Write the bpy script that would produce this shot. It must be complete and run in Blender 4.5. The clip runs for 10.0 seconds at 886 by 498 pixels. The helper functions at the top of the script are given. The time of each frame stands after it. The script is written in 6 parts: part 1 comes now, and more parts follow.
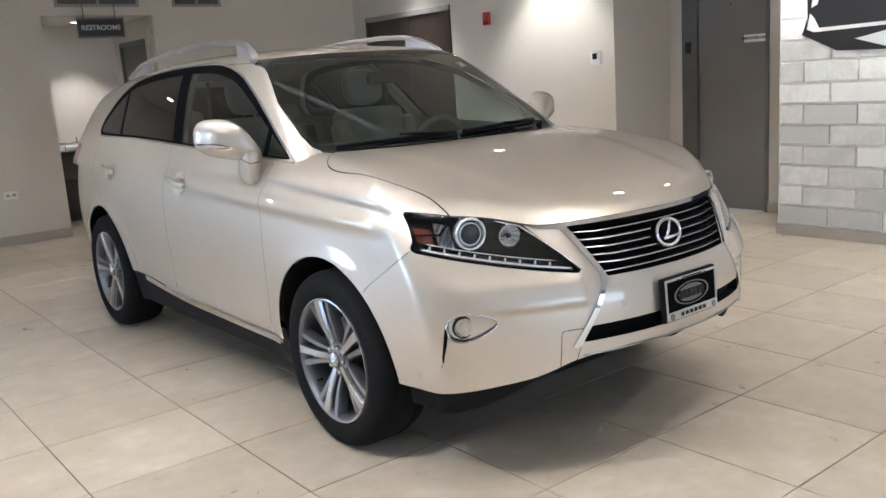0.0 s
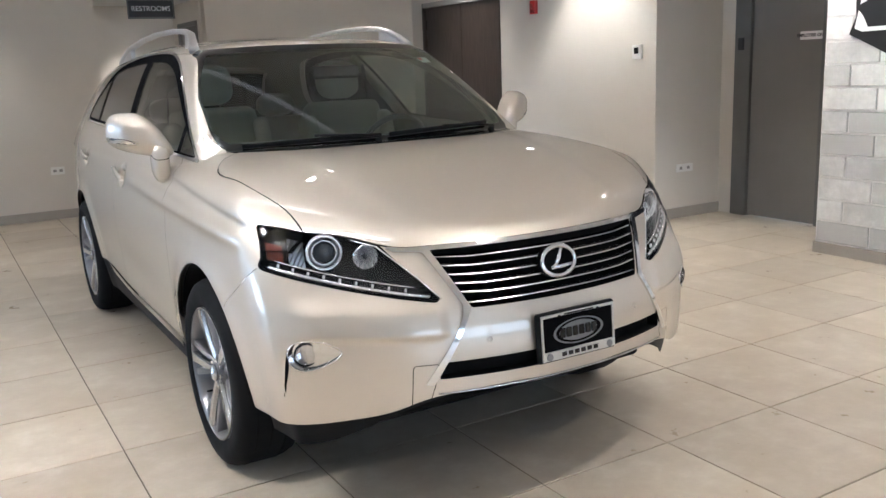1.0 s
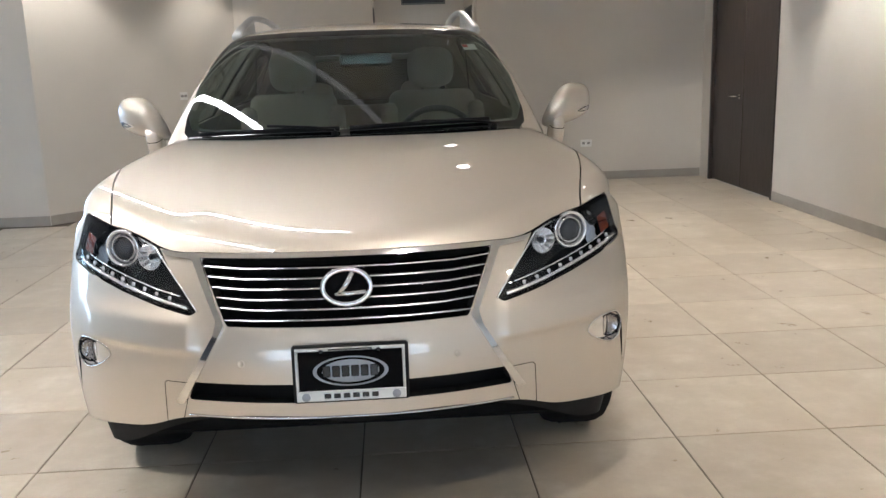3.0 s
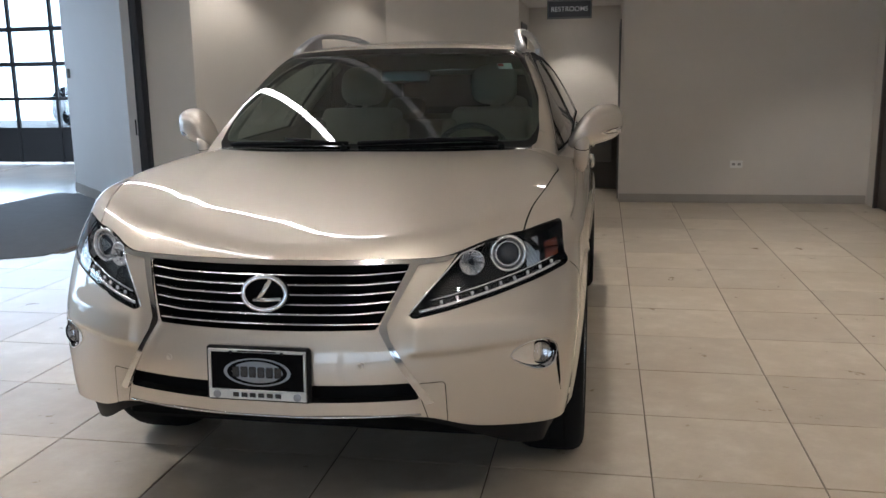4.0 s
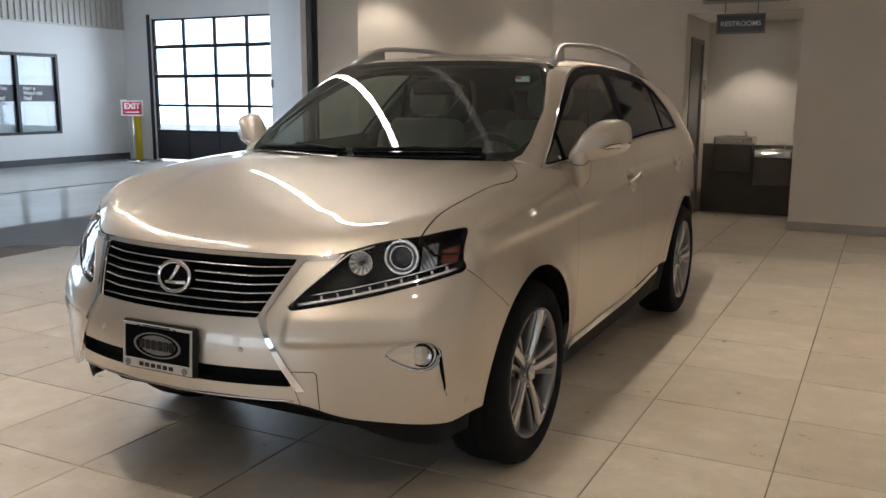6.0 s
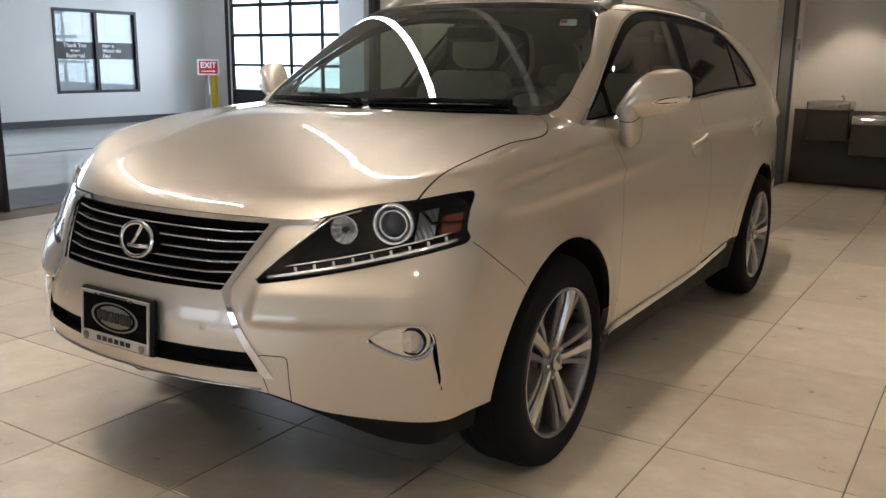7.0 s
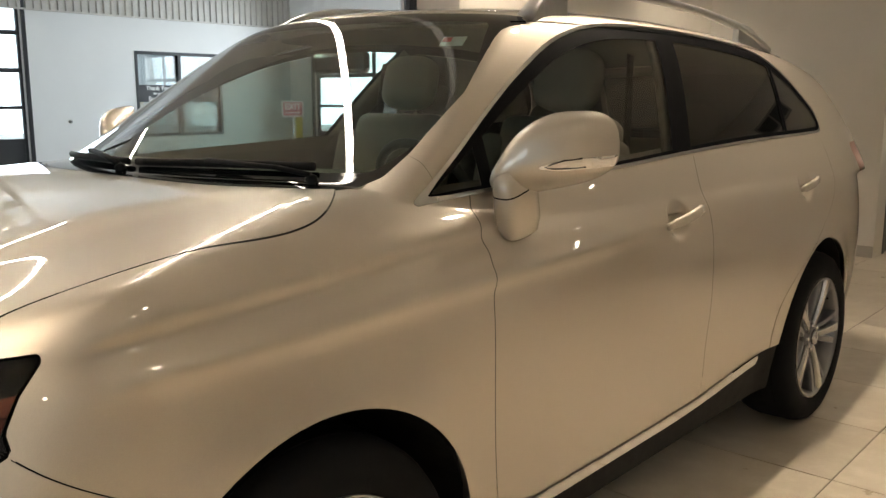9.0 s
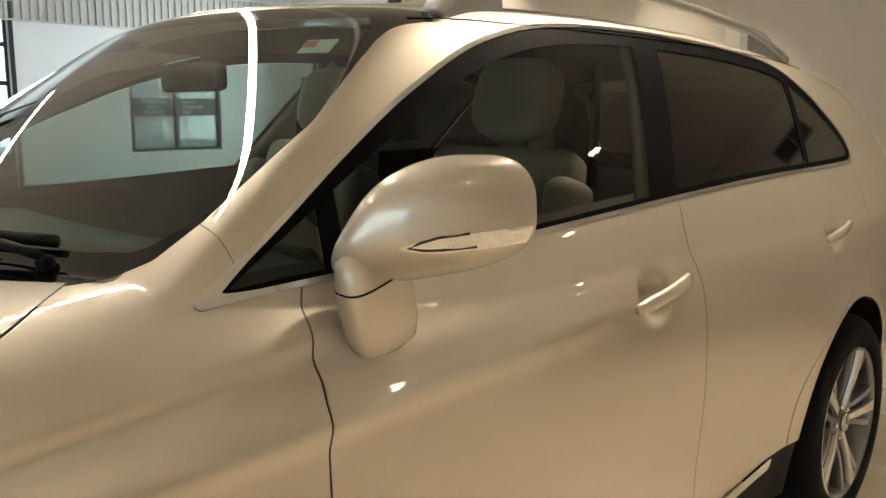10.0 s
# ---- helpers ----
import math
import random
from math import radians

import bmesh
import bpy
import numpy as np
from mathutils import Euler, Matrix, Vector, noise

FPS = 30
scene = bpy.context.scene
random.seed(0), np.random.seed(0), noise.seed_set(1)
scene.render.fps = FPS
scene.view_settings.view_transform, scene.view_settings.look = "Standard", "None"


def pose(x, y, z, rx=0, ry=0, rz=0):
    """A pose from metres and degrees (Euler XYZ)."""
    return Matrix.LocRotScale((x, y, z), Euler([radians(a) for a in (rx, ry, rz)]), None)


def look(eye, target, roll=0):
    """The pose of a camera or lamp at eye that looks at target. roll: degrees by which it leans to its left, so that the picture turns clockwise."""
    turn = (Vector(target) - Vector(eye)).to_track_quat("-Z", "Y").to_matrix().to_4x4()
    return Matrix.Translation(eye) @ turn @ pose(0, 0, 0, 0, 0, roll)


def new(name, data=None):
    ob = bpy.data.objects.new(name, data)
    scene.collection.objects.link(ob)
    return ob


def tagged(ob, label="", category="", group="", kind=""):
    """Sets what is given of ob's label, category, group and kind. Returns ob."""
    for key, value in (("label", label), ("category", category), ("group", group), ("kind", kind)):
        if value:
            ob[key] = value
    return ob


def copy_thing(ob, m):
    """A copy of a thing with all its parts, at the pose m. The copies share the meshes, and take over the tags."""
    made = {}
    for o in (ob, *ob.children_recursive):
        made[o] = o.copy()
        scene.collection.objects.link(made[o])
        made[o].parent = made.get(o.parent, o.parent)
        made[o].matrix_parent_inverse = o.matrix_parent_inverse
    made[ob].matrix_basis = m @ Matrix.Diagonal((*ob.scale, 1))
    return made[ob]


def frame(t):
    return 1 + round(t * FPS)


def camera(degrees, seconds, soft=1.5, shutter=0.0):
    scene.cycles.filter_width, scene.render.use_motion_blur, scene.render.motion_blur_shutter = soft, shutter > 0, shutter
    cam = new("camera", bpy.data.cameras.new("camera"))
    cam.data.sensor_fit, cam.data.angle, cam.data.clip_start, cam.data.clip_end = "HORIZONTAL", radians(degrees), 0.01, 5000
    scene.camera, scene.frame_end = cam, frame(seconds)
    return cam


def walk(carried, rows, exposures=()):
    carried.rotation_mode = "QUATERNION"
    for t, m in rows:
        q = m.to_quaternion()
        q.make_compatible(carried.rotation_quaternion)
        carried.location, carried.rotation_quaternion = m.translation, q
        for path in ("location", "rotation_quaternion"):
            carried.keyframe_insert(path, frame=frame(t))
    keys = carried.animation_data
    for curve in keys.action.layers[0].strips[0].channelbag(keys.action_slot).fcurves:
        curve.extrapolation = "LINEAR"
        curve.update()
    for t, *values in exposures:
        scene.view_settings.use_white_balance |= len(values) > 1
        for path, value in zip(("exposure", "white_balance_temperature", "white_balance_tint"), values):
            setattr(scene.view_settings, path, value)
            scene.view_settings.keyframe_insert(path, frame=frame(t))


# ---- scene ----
cam = camera(54.5, 10.0)
PATH = [
    (0, (-2.622, -2.925, 1.465), (-1.411, -1.382, 1.073), -3.8),
    (0.5, (-2.201, -3.024, 1.475), (-1.076, -1.418, 1.079), -2.4),
    (1, (-1.757, -3.174, 1.491), (-0.761, -1.49, 1.075), -2.2),
    (1.5, (-1.293, -3.228, 1.484), (-0.464, -1.462, 1.044), -1.2),
    (2, (-0.822, -3.283, 1.476), (-0.198, -1.431, 1.053), -1.9),
    (2.5, (-0.343, -3.35, 1.476), (0.008, -1.43, 1.043), -2.4),
    (2.7, (-0.146, -3.33, 1.45), (0.114, -1.394, 1.02), -2.1),
    (3.8, (0.842, -3.397, 1.47), (0.556, -1.458, 1.073), -1.3),
    (4, (1.001, -3.348, 1.471), (0.64, -1.42, 1.083), -0.9),
    (4.5, (1.4, -3.331, 1.472), (0.828, -1.451, 1.102), -0.3),
    (5, (1.716, -3.265, 1.472), (0.988, -1.438, 1.109), 0.3),
    (5.2, (1.776, -3.173, 1.467), (1.011, -1.362, 1.099), 0.7),
    (6.3, (2.157, -3.003, 1.422), (1.226, -1.269, 1.067), 0.5),
    (6.5, (2.143, -2.894, 1.401), (1.193, -1.175, 1.024), 1.0),
    (7, (2.101, -2.555, 1.366), (1.044, -0.912, 0.938), 0.7),
    (7.5, (2.157, -2.188, 1.336), (0.984, -0.625, 0.909), 0.7),
    (8, (2.157, -1.809, 1.318), (0.887, -0.322, 0.899), 0.2),
    (8.3, (2.098, -1.544, 1.345), (0.826, -0.057, 0.93), -0.8),
    (8.5, (2.098, -1.38, 1.349), (0.824, 0.114, 0.967), -1.1),
    (9, (2.101, -0.987, 1.373), (0.794, 0.487, 1.029), 0.0),
    (9.2, (2.099, -0.861, 1.368), (0.782, 0.603, 1.016), 0.8),
    (9.5, (1.974, -0.595, 1.373), (0.654, 0.865, 1.02), 0.6),
    (10, (1.825, -0.224, 1.408), (0.48, 1.222, 1.09), -0.0),
]
EXPOSURES = [(0, 0.56, 5800, 13), (1, 0.66, 5800, 13), (2.5, 0.8, 5950, 12), (4, -0.13, 6100, 14), (5, -0.2, 6200, 15), (6.5, 0.03, 6850, 15), (7, 0.08, 6850, 15), (8, 0.18, 6800, 14), (9, 0.36, 7450, 12), (10, 0.68, 7500, 9)]
walk(cam, [(t, look(eye, target, roll)) for t, eye, target, roll in PATH], EXPOSURES)

# ---- world, daylight, lamps ----
world = bpy.data.worlds.new("world")
scene.world = world
world.use_nodes = True
wn = world.node_tree.nodes
sky = wn.new("ShaderNodeTexSky")
sky.sky_type, sky.sun_disc = "NISHITA", False
sky.sun_elevation, sky.sun_rotation = radians(40), radians(-60)
wn["Background"].inputs[1].default_value = 0.15
world.node_tree.links.new(sky.outputs[0], wn["Background"].inputs[0])
sun = new("sun", bpy.data.lights.new("sun", "SUN"))
sun.data.energy, sun.data.angle, sun.data.color = 3.5, radians(2), (1.0, 0.96, 0.9)
sun.matrix_world = look((-20, 25, 30), (0, 0, 0))
CEIL = 2.95


def day_lamp(name, at, target, wide, high, watts):
    lamp = new(name, bpy.data.lights.new(name, "AREA"))
    lamp.data.shape, lamp.data.size, lamp.data.size_y, lamp.data.energy, lamp.data.color = "RECTANGLE", wide, high, watts, (0.64, 0.81, 1.0)
    lamp.matrix_world = look(at, target)


# daylight standing in the two glazed lane doors and the south windows
day_lamp("daylight_north", (-10.0, 11.35, 1.9), (-8.6, 0.0, 0.9), 5.0, 2.4, 190)
day_lamp("daylight_west", (-13.35, 3.45, 1.9), (0.0, 1.0, 0.9), 4.0, 2.4, 150)
day_lamp("daylight_south", (-0.6, -8.95, 1.3), (-0.2, 0.0, 0.6), 7.6, 2.0, 35)
# downlights in the ceiling: place, watts, cone in degrees
DOWNLIGHTS = [((3.45, 3.35), 26, 95), ((3.45, 5.6), 17, 90), ((0.6, 7.86), 11, 96), ((-2.75, 5.2), 12, 95), ((-1.55, 6.35), 8, 90),
              ((0.7, 2.5), 46, 105), ((0.5, -1.9), 20, 105), ((2.7, 0.6), 5, 100), ((3.4, 0.5), 30, 100), ((2.1, 4.6), 9, 90), ((-2.6, -0.4), 36, 110), ((-2.6, -3.6), 40, 120), ((0.2, -5.6), 52, 125), ((3.0, -2.6), 30, 120)]
for (lx, ly), watts, cone in DOWNLIGHTS:
    lz = CEIL - 0.03 if ly < 7 else 2.34
    lamp = new("downlight_lamp", bpy.data.lights.new("downlight_lamp", "SPOT"))
    lamp.data.energy, lamp.data.spot_size, lamp.data.spot_blend, lamp.data.shadow_soft_size, lamp.data.color = watts * 4, radians(cone), 0.55, 0.05, (1.0, 0.925, 0.80)
    lamp.matrix_world = look((lx, ly, lz), (lx, ly, 0))


# ---- materials ----
class Nodes:
    """A node material: m.add("Kind", socket=value or node output)."""

    def __init__(self, name):
        self.mat = bpy.data.materials.new(name)
        self.mat.use_nodes = True
        self.tree = self.mat.node_tree
        self.bsdf = self.tree.nodes["Principled BSDF"]

    def put(self, node, ins):
        for key, value in ins.items():
            sock = node.inputs[int(key[1:]) if key[0] == "_" else key.replace("_", " ")]
            if isinstance(value, bpy.types.NodeSocket):
                self.tree.links.new(value, sock)
            else:
                sock.default_value = value

    def add(self, kind, out=0, props=None, **ins):
        node = self.tree.nodes.new("ShaderNode" + kind)
        props = props or {}
        if "operation" in props:
            node.operation = props["operation"]
        if "blend_type" in props:
            node.blend_type = props["blend_type"]
        self.put(node, ins)
        return node.outputs[out]

    def set(self, **ins):
        self.put(self.bsdf, ins)
        return self

    def coords(self, scale=1.0, kind="Object"):
        c = self.tree.nodes.new("ShaderNodeTexCoord").outputs[kind]
        return self.add("Mapping", _0=c, Scale=(scale, scale, scale) if isinstance(scale, (int, float)) else scale)

    def noise(self, scale, detail=4.0, at=None, rough=0.55):
        ins = dict(Scale=scale, Detail=detail, Roughness=rough)
        if at is not None:
            ins["Vector"] = at
        return self.add("TexNoise", **ins)

    def ramp(self, fac, *stops):
        node = self.tree.nodes.new("ShaderNodeValToRGB")
        el = node.color_ramp.elements
        while len(el) < len(stops):
            el.new(0.5)
        for e, (pos, col) in zip(el, stops):
            e.position, e.color = pos, (*col, 1) if len(col) == 3 else col
        self.tree.links.new(fac, node.inputs[0])
        return node.outputs[0]

    def mix(self, fac, a, b):
        node = self.tree.nodes.new("ShaderNodeMix")
        node.data_type = "RGBA"
        for sock, value in zip((node.inputs[0], node.inputs[6], node.inputs[7]), (fac, a, b)):
            if isinstance(value, bpy.types.NodeSocket):
                self.tree.links.new(value, sock)
            else:
                sock.default_value = (*value, 1) if isinstance(value, tuple) and len(value) == 3 else value
        return node.outputs[2]

    def bump(self, height, strength=0.2, distance=0.002):
        self.set(Normal=self.add("Bump", Strength=strength, Distance=distance, Height=height))
        return self


def plain(name, colour, rough=0.5, metal=0.0, vary=0.06, scale=6.0, bump=0.0, grain=200.0, coat=0.0, spec=0.5):
    """A surface of one colour with slight blotches, uneven gloss and, with bump, a fine grain."""
    m = Nodes(name)
    at = m.coords()
    n = m.noise(scale, 5, at)
    lo, hi = (tuple(max(0, c * (1 + s * vary)) for c in colour) for s in (-1, 1))
    m.set(Base_Color=m.ramp(n, (0.3, lo), (0.7, hi)), Metallic=metal, Coat_Weight=coat, Coat_Roughness=0.04, Specular_IOR_Level=spec)
    m.set(Roughness=m.add("MapRange", _0=m.noise(scale * 3, 3, at), _3=max(0.02, rough * 0.88), _4=min(1, rough * 1.12)))
    if bump:
        m.bump(m.noise(grain, 2, at), bump, 0.001)
    return m.mat


def glow(name, colour, strength):
    m = Nodes(name)
    m.set(Base_Color=(*colour, 1), Emission_Color=(*colour, 1), Emission_Strength=strength)
    return m.mat


def clear(name, tint, rough=0.0, ior=1.45, gloss=1.8):
    """Thin glass: tinted see-through with a clear gloss by its own angle."""
    m = Nodes(name)
    t = m.add("BsdfTransparent", Color=(*tint, 1))
    g = m.add("BsdfGlossy", Roughness=rough, Color=(1, 1, 1, 1))
    f0 = ((ior - 1) / (ior + 1)) ** 2 * gloss
    edge = m.add("LayerWeight", out=1, Blend=0.5)
    f = m.add("Math", props={"operation": "MULTIPLY_ADD"}, _0=m.add("Math", props={"operation": "POWER"}, _0=edge, _1=4.5), _1=1 - f0, _2=f0)
    s = m.add("MixShader", _0=f, _1=t, _2=g)
    m.tree.links.new(s, m.tree.nodes["Material Output"].inputs[0])
    return m.mat


WALL = plain("wall_paint", (0.62, 0.58, 0.52), 0.75, vary=0.03, scale=1.5, bump=0.08, grain=350)
CEILING = plain("ceiling_paint", (0.72, 0.71, 0.69), 0.85, vary=0.02, scale=1.0)
BASEB = plain("baseboard", (0.36, 0.33, 0.29), 0.5)
RUBBER = plain("rubber", (0.010, 0.010, 0.0105), 0.85, spec=0.1)
BLACK = plain("black_metal", (0.015, 0.015, 0.018), 0.4)
GAP = plain("shadow_gap", (0.006, 0.006, 0.006), 0.8, spec=0.1)
LINER = plain("liner", (0.008, 0.008, 0.008), 0.9, spec=0.1)
PLASTIC = plain("black_plastic", (0.009, 0.009, 0.0095), 0.6, bump=0.15, grain=900, spec=0.12)
FRAMEB = plain("window_frame_black", (0.004, 0.004, 0.0045), 0.6, spec=0.02)
GLOSSB = plain("gloss_black", (0.008, 0.008, 0.009), 0.08)
FRITM = plain("frit", (0.006, 0.007, 0.007), 0.06)
CHROMEM = plain("chrome", (0.75, 0.75, 0.76), 0.08, metal=1.0, vary=0.02)
ALLOY = plain("alloy_bright", (0.56, 0.56, 0.56), 0.24, metal=1.0)
ALLOYD = plain("alloy_grey", (0.21, 0.21, 0.22), 0.35, metal=0.9)
DISC = plain("brake_iron", (0.18, 0.17, 0.16), 0.45, metal=0.9)
GLASS = clear("windscreen_glass", (0.50, 0.63, 0.585), ior=1.5)
SIDEGLASS = clear("side_glass", (0.50, 0.51, 0.48), ior=1.36, gloss=0.5)
PRIVACY = clear("privacy_glass", (0.035, 0.038, 0.038), ior=1.4, gloss=0.35)
REDLENS = plain("red_lens", (0.38, 0.22, 0.19), 0.1)
LENS = clear("lamp_lens", (0.97, 0.97, 0.97), ior=1.45, gloss=1.0)
LAMPB = plain("lamp_black", (0.009, 0.0095, 0.011), 0.25, spec=0.2)
LAMPSILVER = plain("lamp_silver", (0.86, 0.86, 0.87), 0.2, metal=0.75)
PROJ = plain("projector_glass", (0.03, 0.033, 0.04), 0.03)
DIODE = plain("diode_block", (0.75, 0.76, 0.78), 0.15, metal=0.4)
AMBER = plain("amber", (0.12, 0.03, 0.018), 0.15)
SATIN = plain("satin_chrome", (0.62, 0.62, 0.63), 0.2, metal=1.0)
SATIND = plain("satin_grey", (0.22, 0.225, 0.235), 0.3, metal=0.9)
PLATEM = plain("plate_silver", (0.50, 0.50, 0.48), 0.3, metal=0.6)
MIRROR = plain("mirror_glass", (0.85, 0.86, 0.86), 0.02, metal=1.0)
RAILM = plain("rail_silver", (0.48, 0.48, 0.49), 0.3, metal=0.85)
LEATHER = plain("leather", (0.29, 0.262, 0.222), 0.5, vary=0.08, bump=0.25, grain=260)
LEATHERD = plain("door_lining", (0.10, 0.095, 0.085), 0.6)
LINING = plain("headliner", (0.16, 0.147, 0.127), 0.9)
DASH = plain("dashboard", (0.055, 0.057, 0.054), 0.6, bump=0.2, grain=600)
PAPER = plain("paper", (0.8, 0.8, 0.78), 0.6)
REDINK = plain("red_ink", (0.6, 0.04, 0.05), 0.5)
GROUT = plain("grout", (0.15, 0.125, 0.098), 0.9)
MORTAR = plain("mortar", (0.80, 0.79, 0.77), 0.85, bump=0.3, grain=60)
LANEWALL = plain("lane_paint", (0.74, 0.73, 0.71), 0.6, vary=0.03, scale=0.8, bump=0.1, grain=120)
EPOXY = plain("epoxy_floor", (0.46, 0.45, 0.43), 0.16, vary=0.10, scale=0.9)
CARPET = plain("walk_off_mat", (0.13, 0.135, 0.14), 0.85, bump=0.4, grain=250)
BASEDARK = plain("dark_base", (0.07, 0.07, 0.075), 0.5)
STEEL = plain("steel_door", (0.17, 0.165, 0.155), 0.45, vary=0.05, scale=2)
STEELF = plain("steel_frame", (0.12, 0.12, 0.115), 0.45)
PUTTY = plain("grey_frame", (0.30, 0.29, 0.275), 0.5)
WHITEP = plain("white_plastic", (0.75, 0.74, 0.71), 0.4)
REDP = plain("red_plastic", (0.45, 0.02, 0.02), 0.35)
YELLOW = plain("yellow_paint", (0.70, 0.50, 0.03), 0.5)
STAINLESS = plain("stainless", (0.58, 0.57, 0.54), 0.22, metal=1.0)
BROWN = plain("brown_panel", (0.085, 0.07, 0.055), 0.5, vary=0.15, scale=3)
SIGNB = plain("sign_black", (0.018, 0.018, 0.022), 0.35)
SIGNW = plain("sign_white", (0.75, 0.75, 0.74), 0.5)
SIGNR = plain("sign_red", (0.50, 0.015, 0.03), 0.4)
WINDOWP = clear("window_pane", (0.93, 0.96, 0.96), ior=1.5)
BLIND = plain("blind", (0.66, 0.67, 0.70), 0.7)
RIBBED = plain("ribbed_metal", (0.50, 0.47, 0.43), 0.45, metal=0.3)
MURAL = plain("mural_black", (0.012, 0.012, 0.013), 0.45)
OUTGROUND = plain("concrete_yard", (0.40, 0.39, 0.37), 0.85)
# emissive backdrops standing in for outdoor daylight, a dim and a bright one
SKYGLOWDIM = glow("dim_backdrop_glow", (0.80, 0.90, 1.0), 1.2)
SKYGLOW = glow("bright_backdrop_glow", (0.74, 0.87, 1.0), 3.5)
LEDM = glow("led_line", (1.0, 0.97, 0.92), 50.0)
LEDDIM = glow("led_line_dim", (1.0, 0.97, 0.92), 0.33)
SPOTM = glow("downlight_lens", (1.0, 0.93, 0.82), 30.0)


def tile_material():
    m = Nodes("floor_tile")
    rnd = m.tree.nodes.new("ShaderNodeObjectInfo").outputs["Random"]
    pos = m.tree.nodes.new("ShaderNodeNewGeometry").outputs["Position"]
    big = m.noise(1.7, 6, pos, 0.6)
    cloud = m.noise(5.5, 7, pos, 0.65)
    fine = m.noise(90.0, 3, pos)
    base = m.ramp(cloud, (0.25, (0.42, 0.355, 0.275)), (0.5, (0.49, 0.425, 0.338)), (0.74, (0.59, 0.53, 0.445)))
    base = m.mix(m.ramp(big, (0.42, (0, 0, 0)), (0.72, (0.7, 0.7, 0.7))), base, (0.39, 0.32, 0.235))
    shade = m.add("MapRange", _0=rnd, _3=0.89, _4=1.08)
    m.set(Base_Color=m.add("MixRGB", props={"blend_type": "MULTIPLY"}, Fac=1.0, Color1=base, Color2=shade))
    m.set(Roughness=m.add("MapRange", _0=cloud, _3=0.20, _4=0.42), Specular_IOR_Level=0.5)
    m.bump(fine, 0.04, 0.0005)
    return m.mat


def paint_material():
    """Champagne metallic paint under a clear coat, with a fine flake."""
    m = Nodes("car_paint")
    at = m.coords()
    flake = m.add("TexVoronoi", Vector=at, Scale=1400.0)
    tone = m.ramp(flake, (0.15, (0.50, 0.443, 0.372)), (0.8, (0.61, 0.548, 0.468)))
    m.set(Base_Color=tone, Metallic=0.72, Roughness=0.45, Coat_Weight=1.0, Coat_Roughness=0.022, Coat_IOR=1.8)
    return m.mat


def wood_material():
    m = Nodes("dark_wood")
    at = m.coords((14.0, 14.0, 1.2))
    grain = m.noise(3.0, 8, at, 0.65)
    m.set(Base_Color=m.ramp(grain, (0.3, (0.028, 0.020, 0.016)), (0.7, (0.062, 0.046, 0.038))), Roughness=0.42)
    m.bump(grain, 0.08, 0.001)
    return m.mat


def brick_material():
    m = Nodes("painted_brick")
    rnd = m.tree.nodes.new("ShaderNodeObjectInfo").outputs["Random"]
    pos = m.tree.nodes.new("ShaderNodeNewGeometry").outputs["Position"]
    patch = m.noise(4.5, 7, pos, 0.7)
    smear = m.ramp(m.add("Math", _0=m.add("Math", _0=patch, _1=0.9, props={"operation": "MULTIPLY"}), _1=m.add("Math", _0=rnd, _1=0.55, props={"operation": "MULTIPLY"})), (0.56, (0.82, 0.815, 0.80)), (0.72, (0.66, 0.655, 0.64)), (0.90, (0.54, 0.54, 0.53)))
    m.set(Base_Color=smear, Roughness=0.75)
    m.bump(m.noise(40.0, 6, pos, 0.7), 0.35, 0.003)
    return m.mat


TILE, PAINT, DARK, BRICK = tile_material(), paint_material(), wood_material(), brick_material()


# ---- building blocks ----
def part(name, bm, material, parent=None, label="", smooth=False, kind=""):
    """Links a bmesh as one mesh object, under a thing or a part where one is given."""
    me = bpy.data.meshes.new(name)
    bm.normal_update()
    bm.to_mesh(me)
    bm.free()
    if smooth:
        me.shade_smooth()
    me.materials.append(material)
    ob = new(name, me)
    ob.parent = parent
    return tagged(ob, label, kind=kind)


def box(bm, lo, hi, bevel=0.0, m=None, seg=1):
    """A box from corner to corner, its edges rounded by bevel, moved by m."""
    lo, hi = Vector(lo), Vector(hi)
    got = bmesh.ops.create_cube(bm, size=1, matrix=Matrix.Translation((lo + hi) / 2) @ Matrix.Diagonal((*(hi - lo), 1)))
    vs = got["verts"]
    if bevel:
        es = list({e for v in vs for e in v.link_edges})
        vs = bmesh.ops.bevel(bm, geom=es, offset=bevel, segments=seg, affect="EDGES", profile=0.5)["verts"]
    if m is not None:
        bmesh.ops.transform(bm, matrix=m, verts=[v for v in vs if v.is_valid])
    return vs


def boxed(name, lo, hi, material, parent=None, bevel=0.0, label="", m=None, seg=1, kind=""):
    bm = bmesh.new()
    box(bm, lo, hi, bevel, m, seg)
    return part(name, bm, material, parent, label, kind=kind)


def prism(bm, pts, z0, z1):
    """An upright prism over a floor plan, given against the clock."""
    lo = [bm.verts.new((x, y, z0)) for x, y in pts]
    hi = [bm.verts.new((x, y, z1)) for x, y in pts]
    bm.faces.new(lo[::-1]), bm.faces.new(hi)
    for i in range(len(pts)):
        j = (i + 1) % len(pts)
        bm.faces.new((lo[i], lo[j], hi[j], hi[i]))


def thing(name, at=(0, 0, 0), label="", category="", group="", rz=0):
    ob = new(name)
    ob.matrix_world = pose(*at, 0, 0, rz)
    ob.empty_display_size = 0.1
    return tagged(ob, label, category, group)


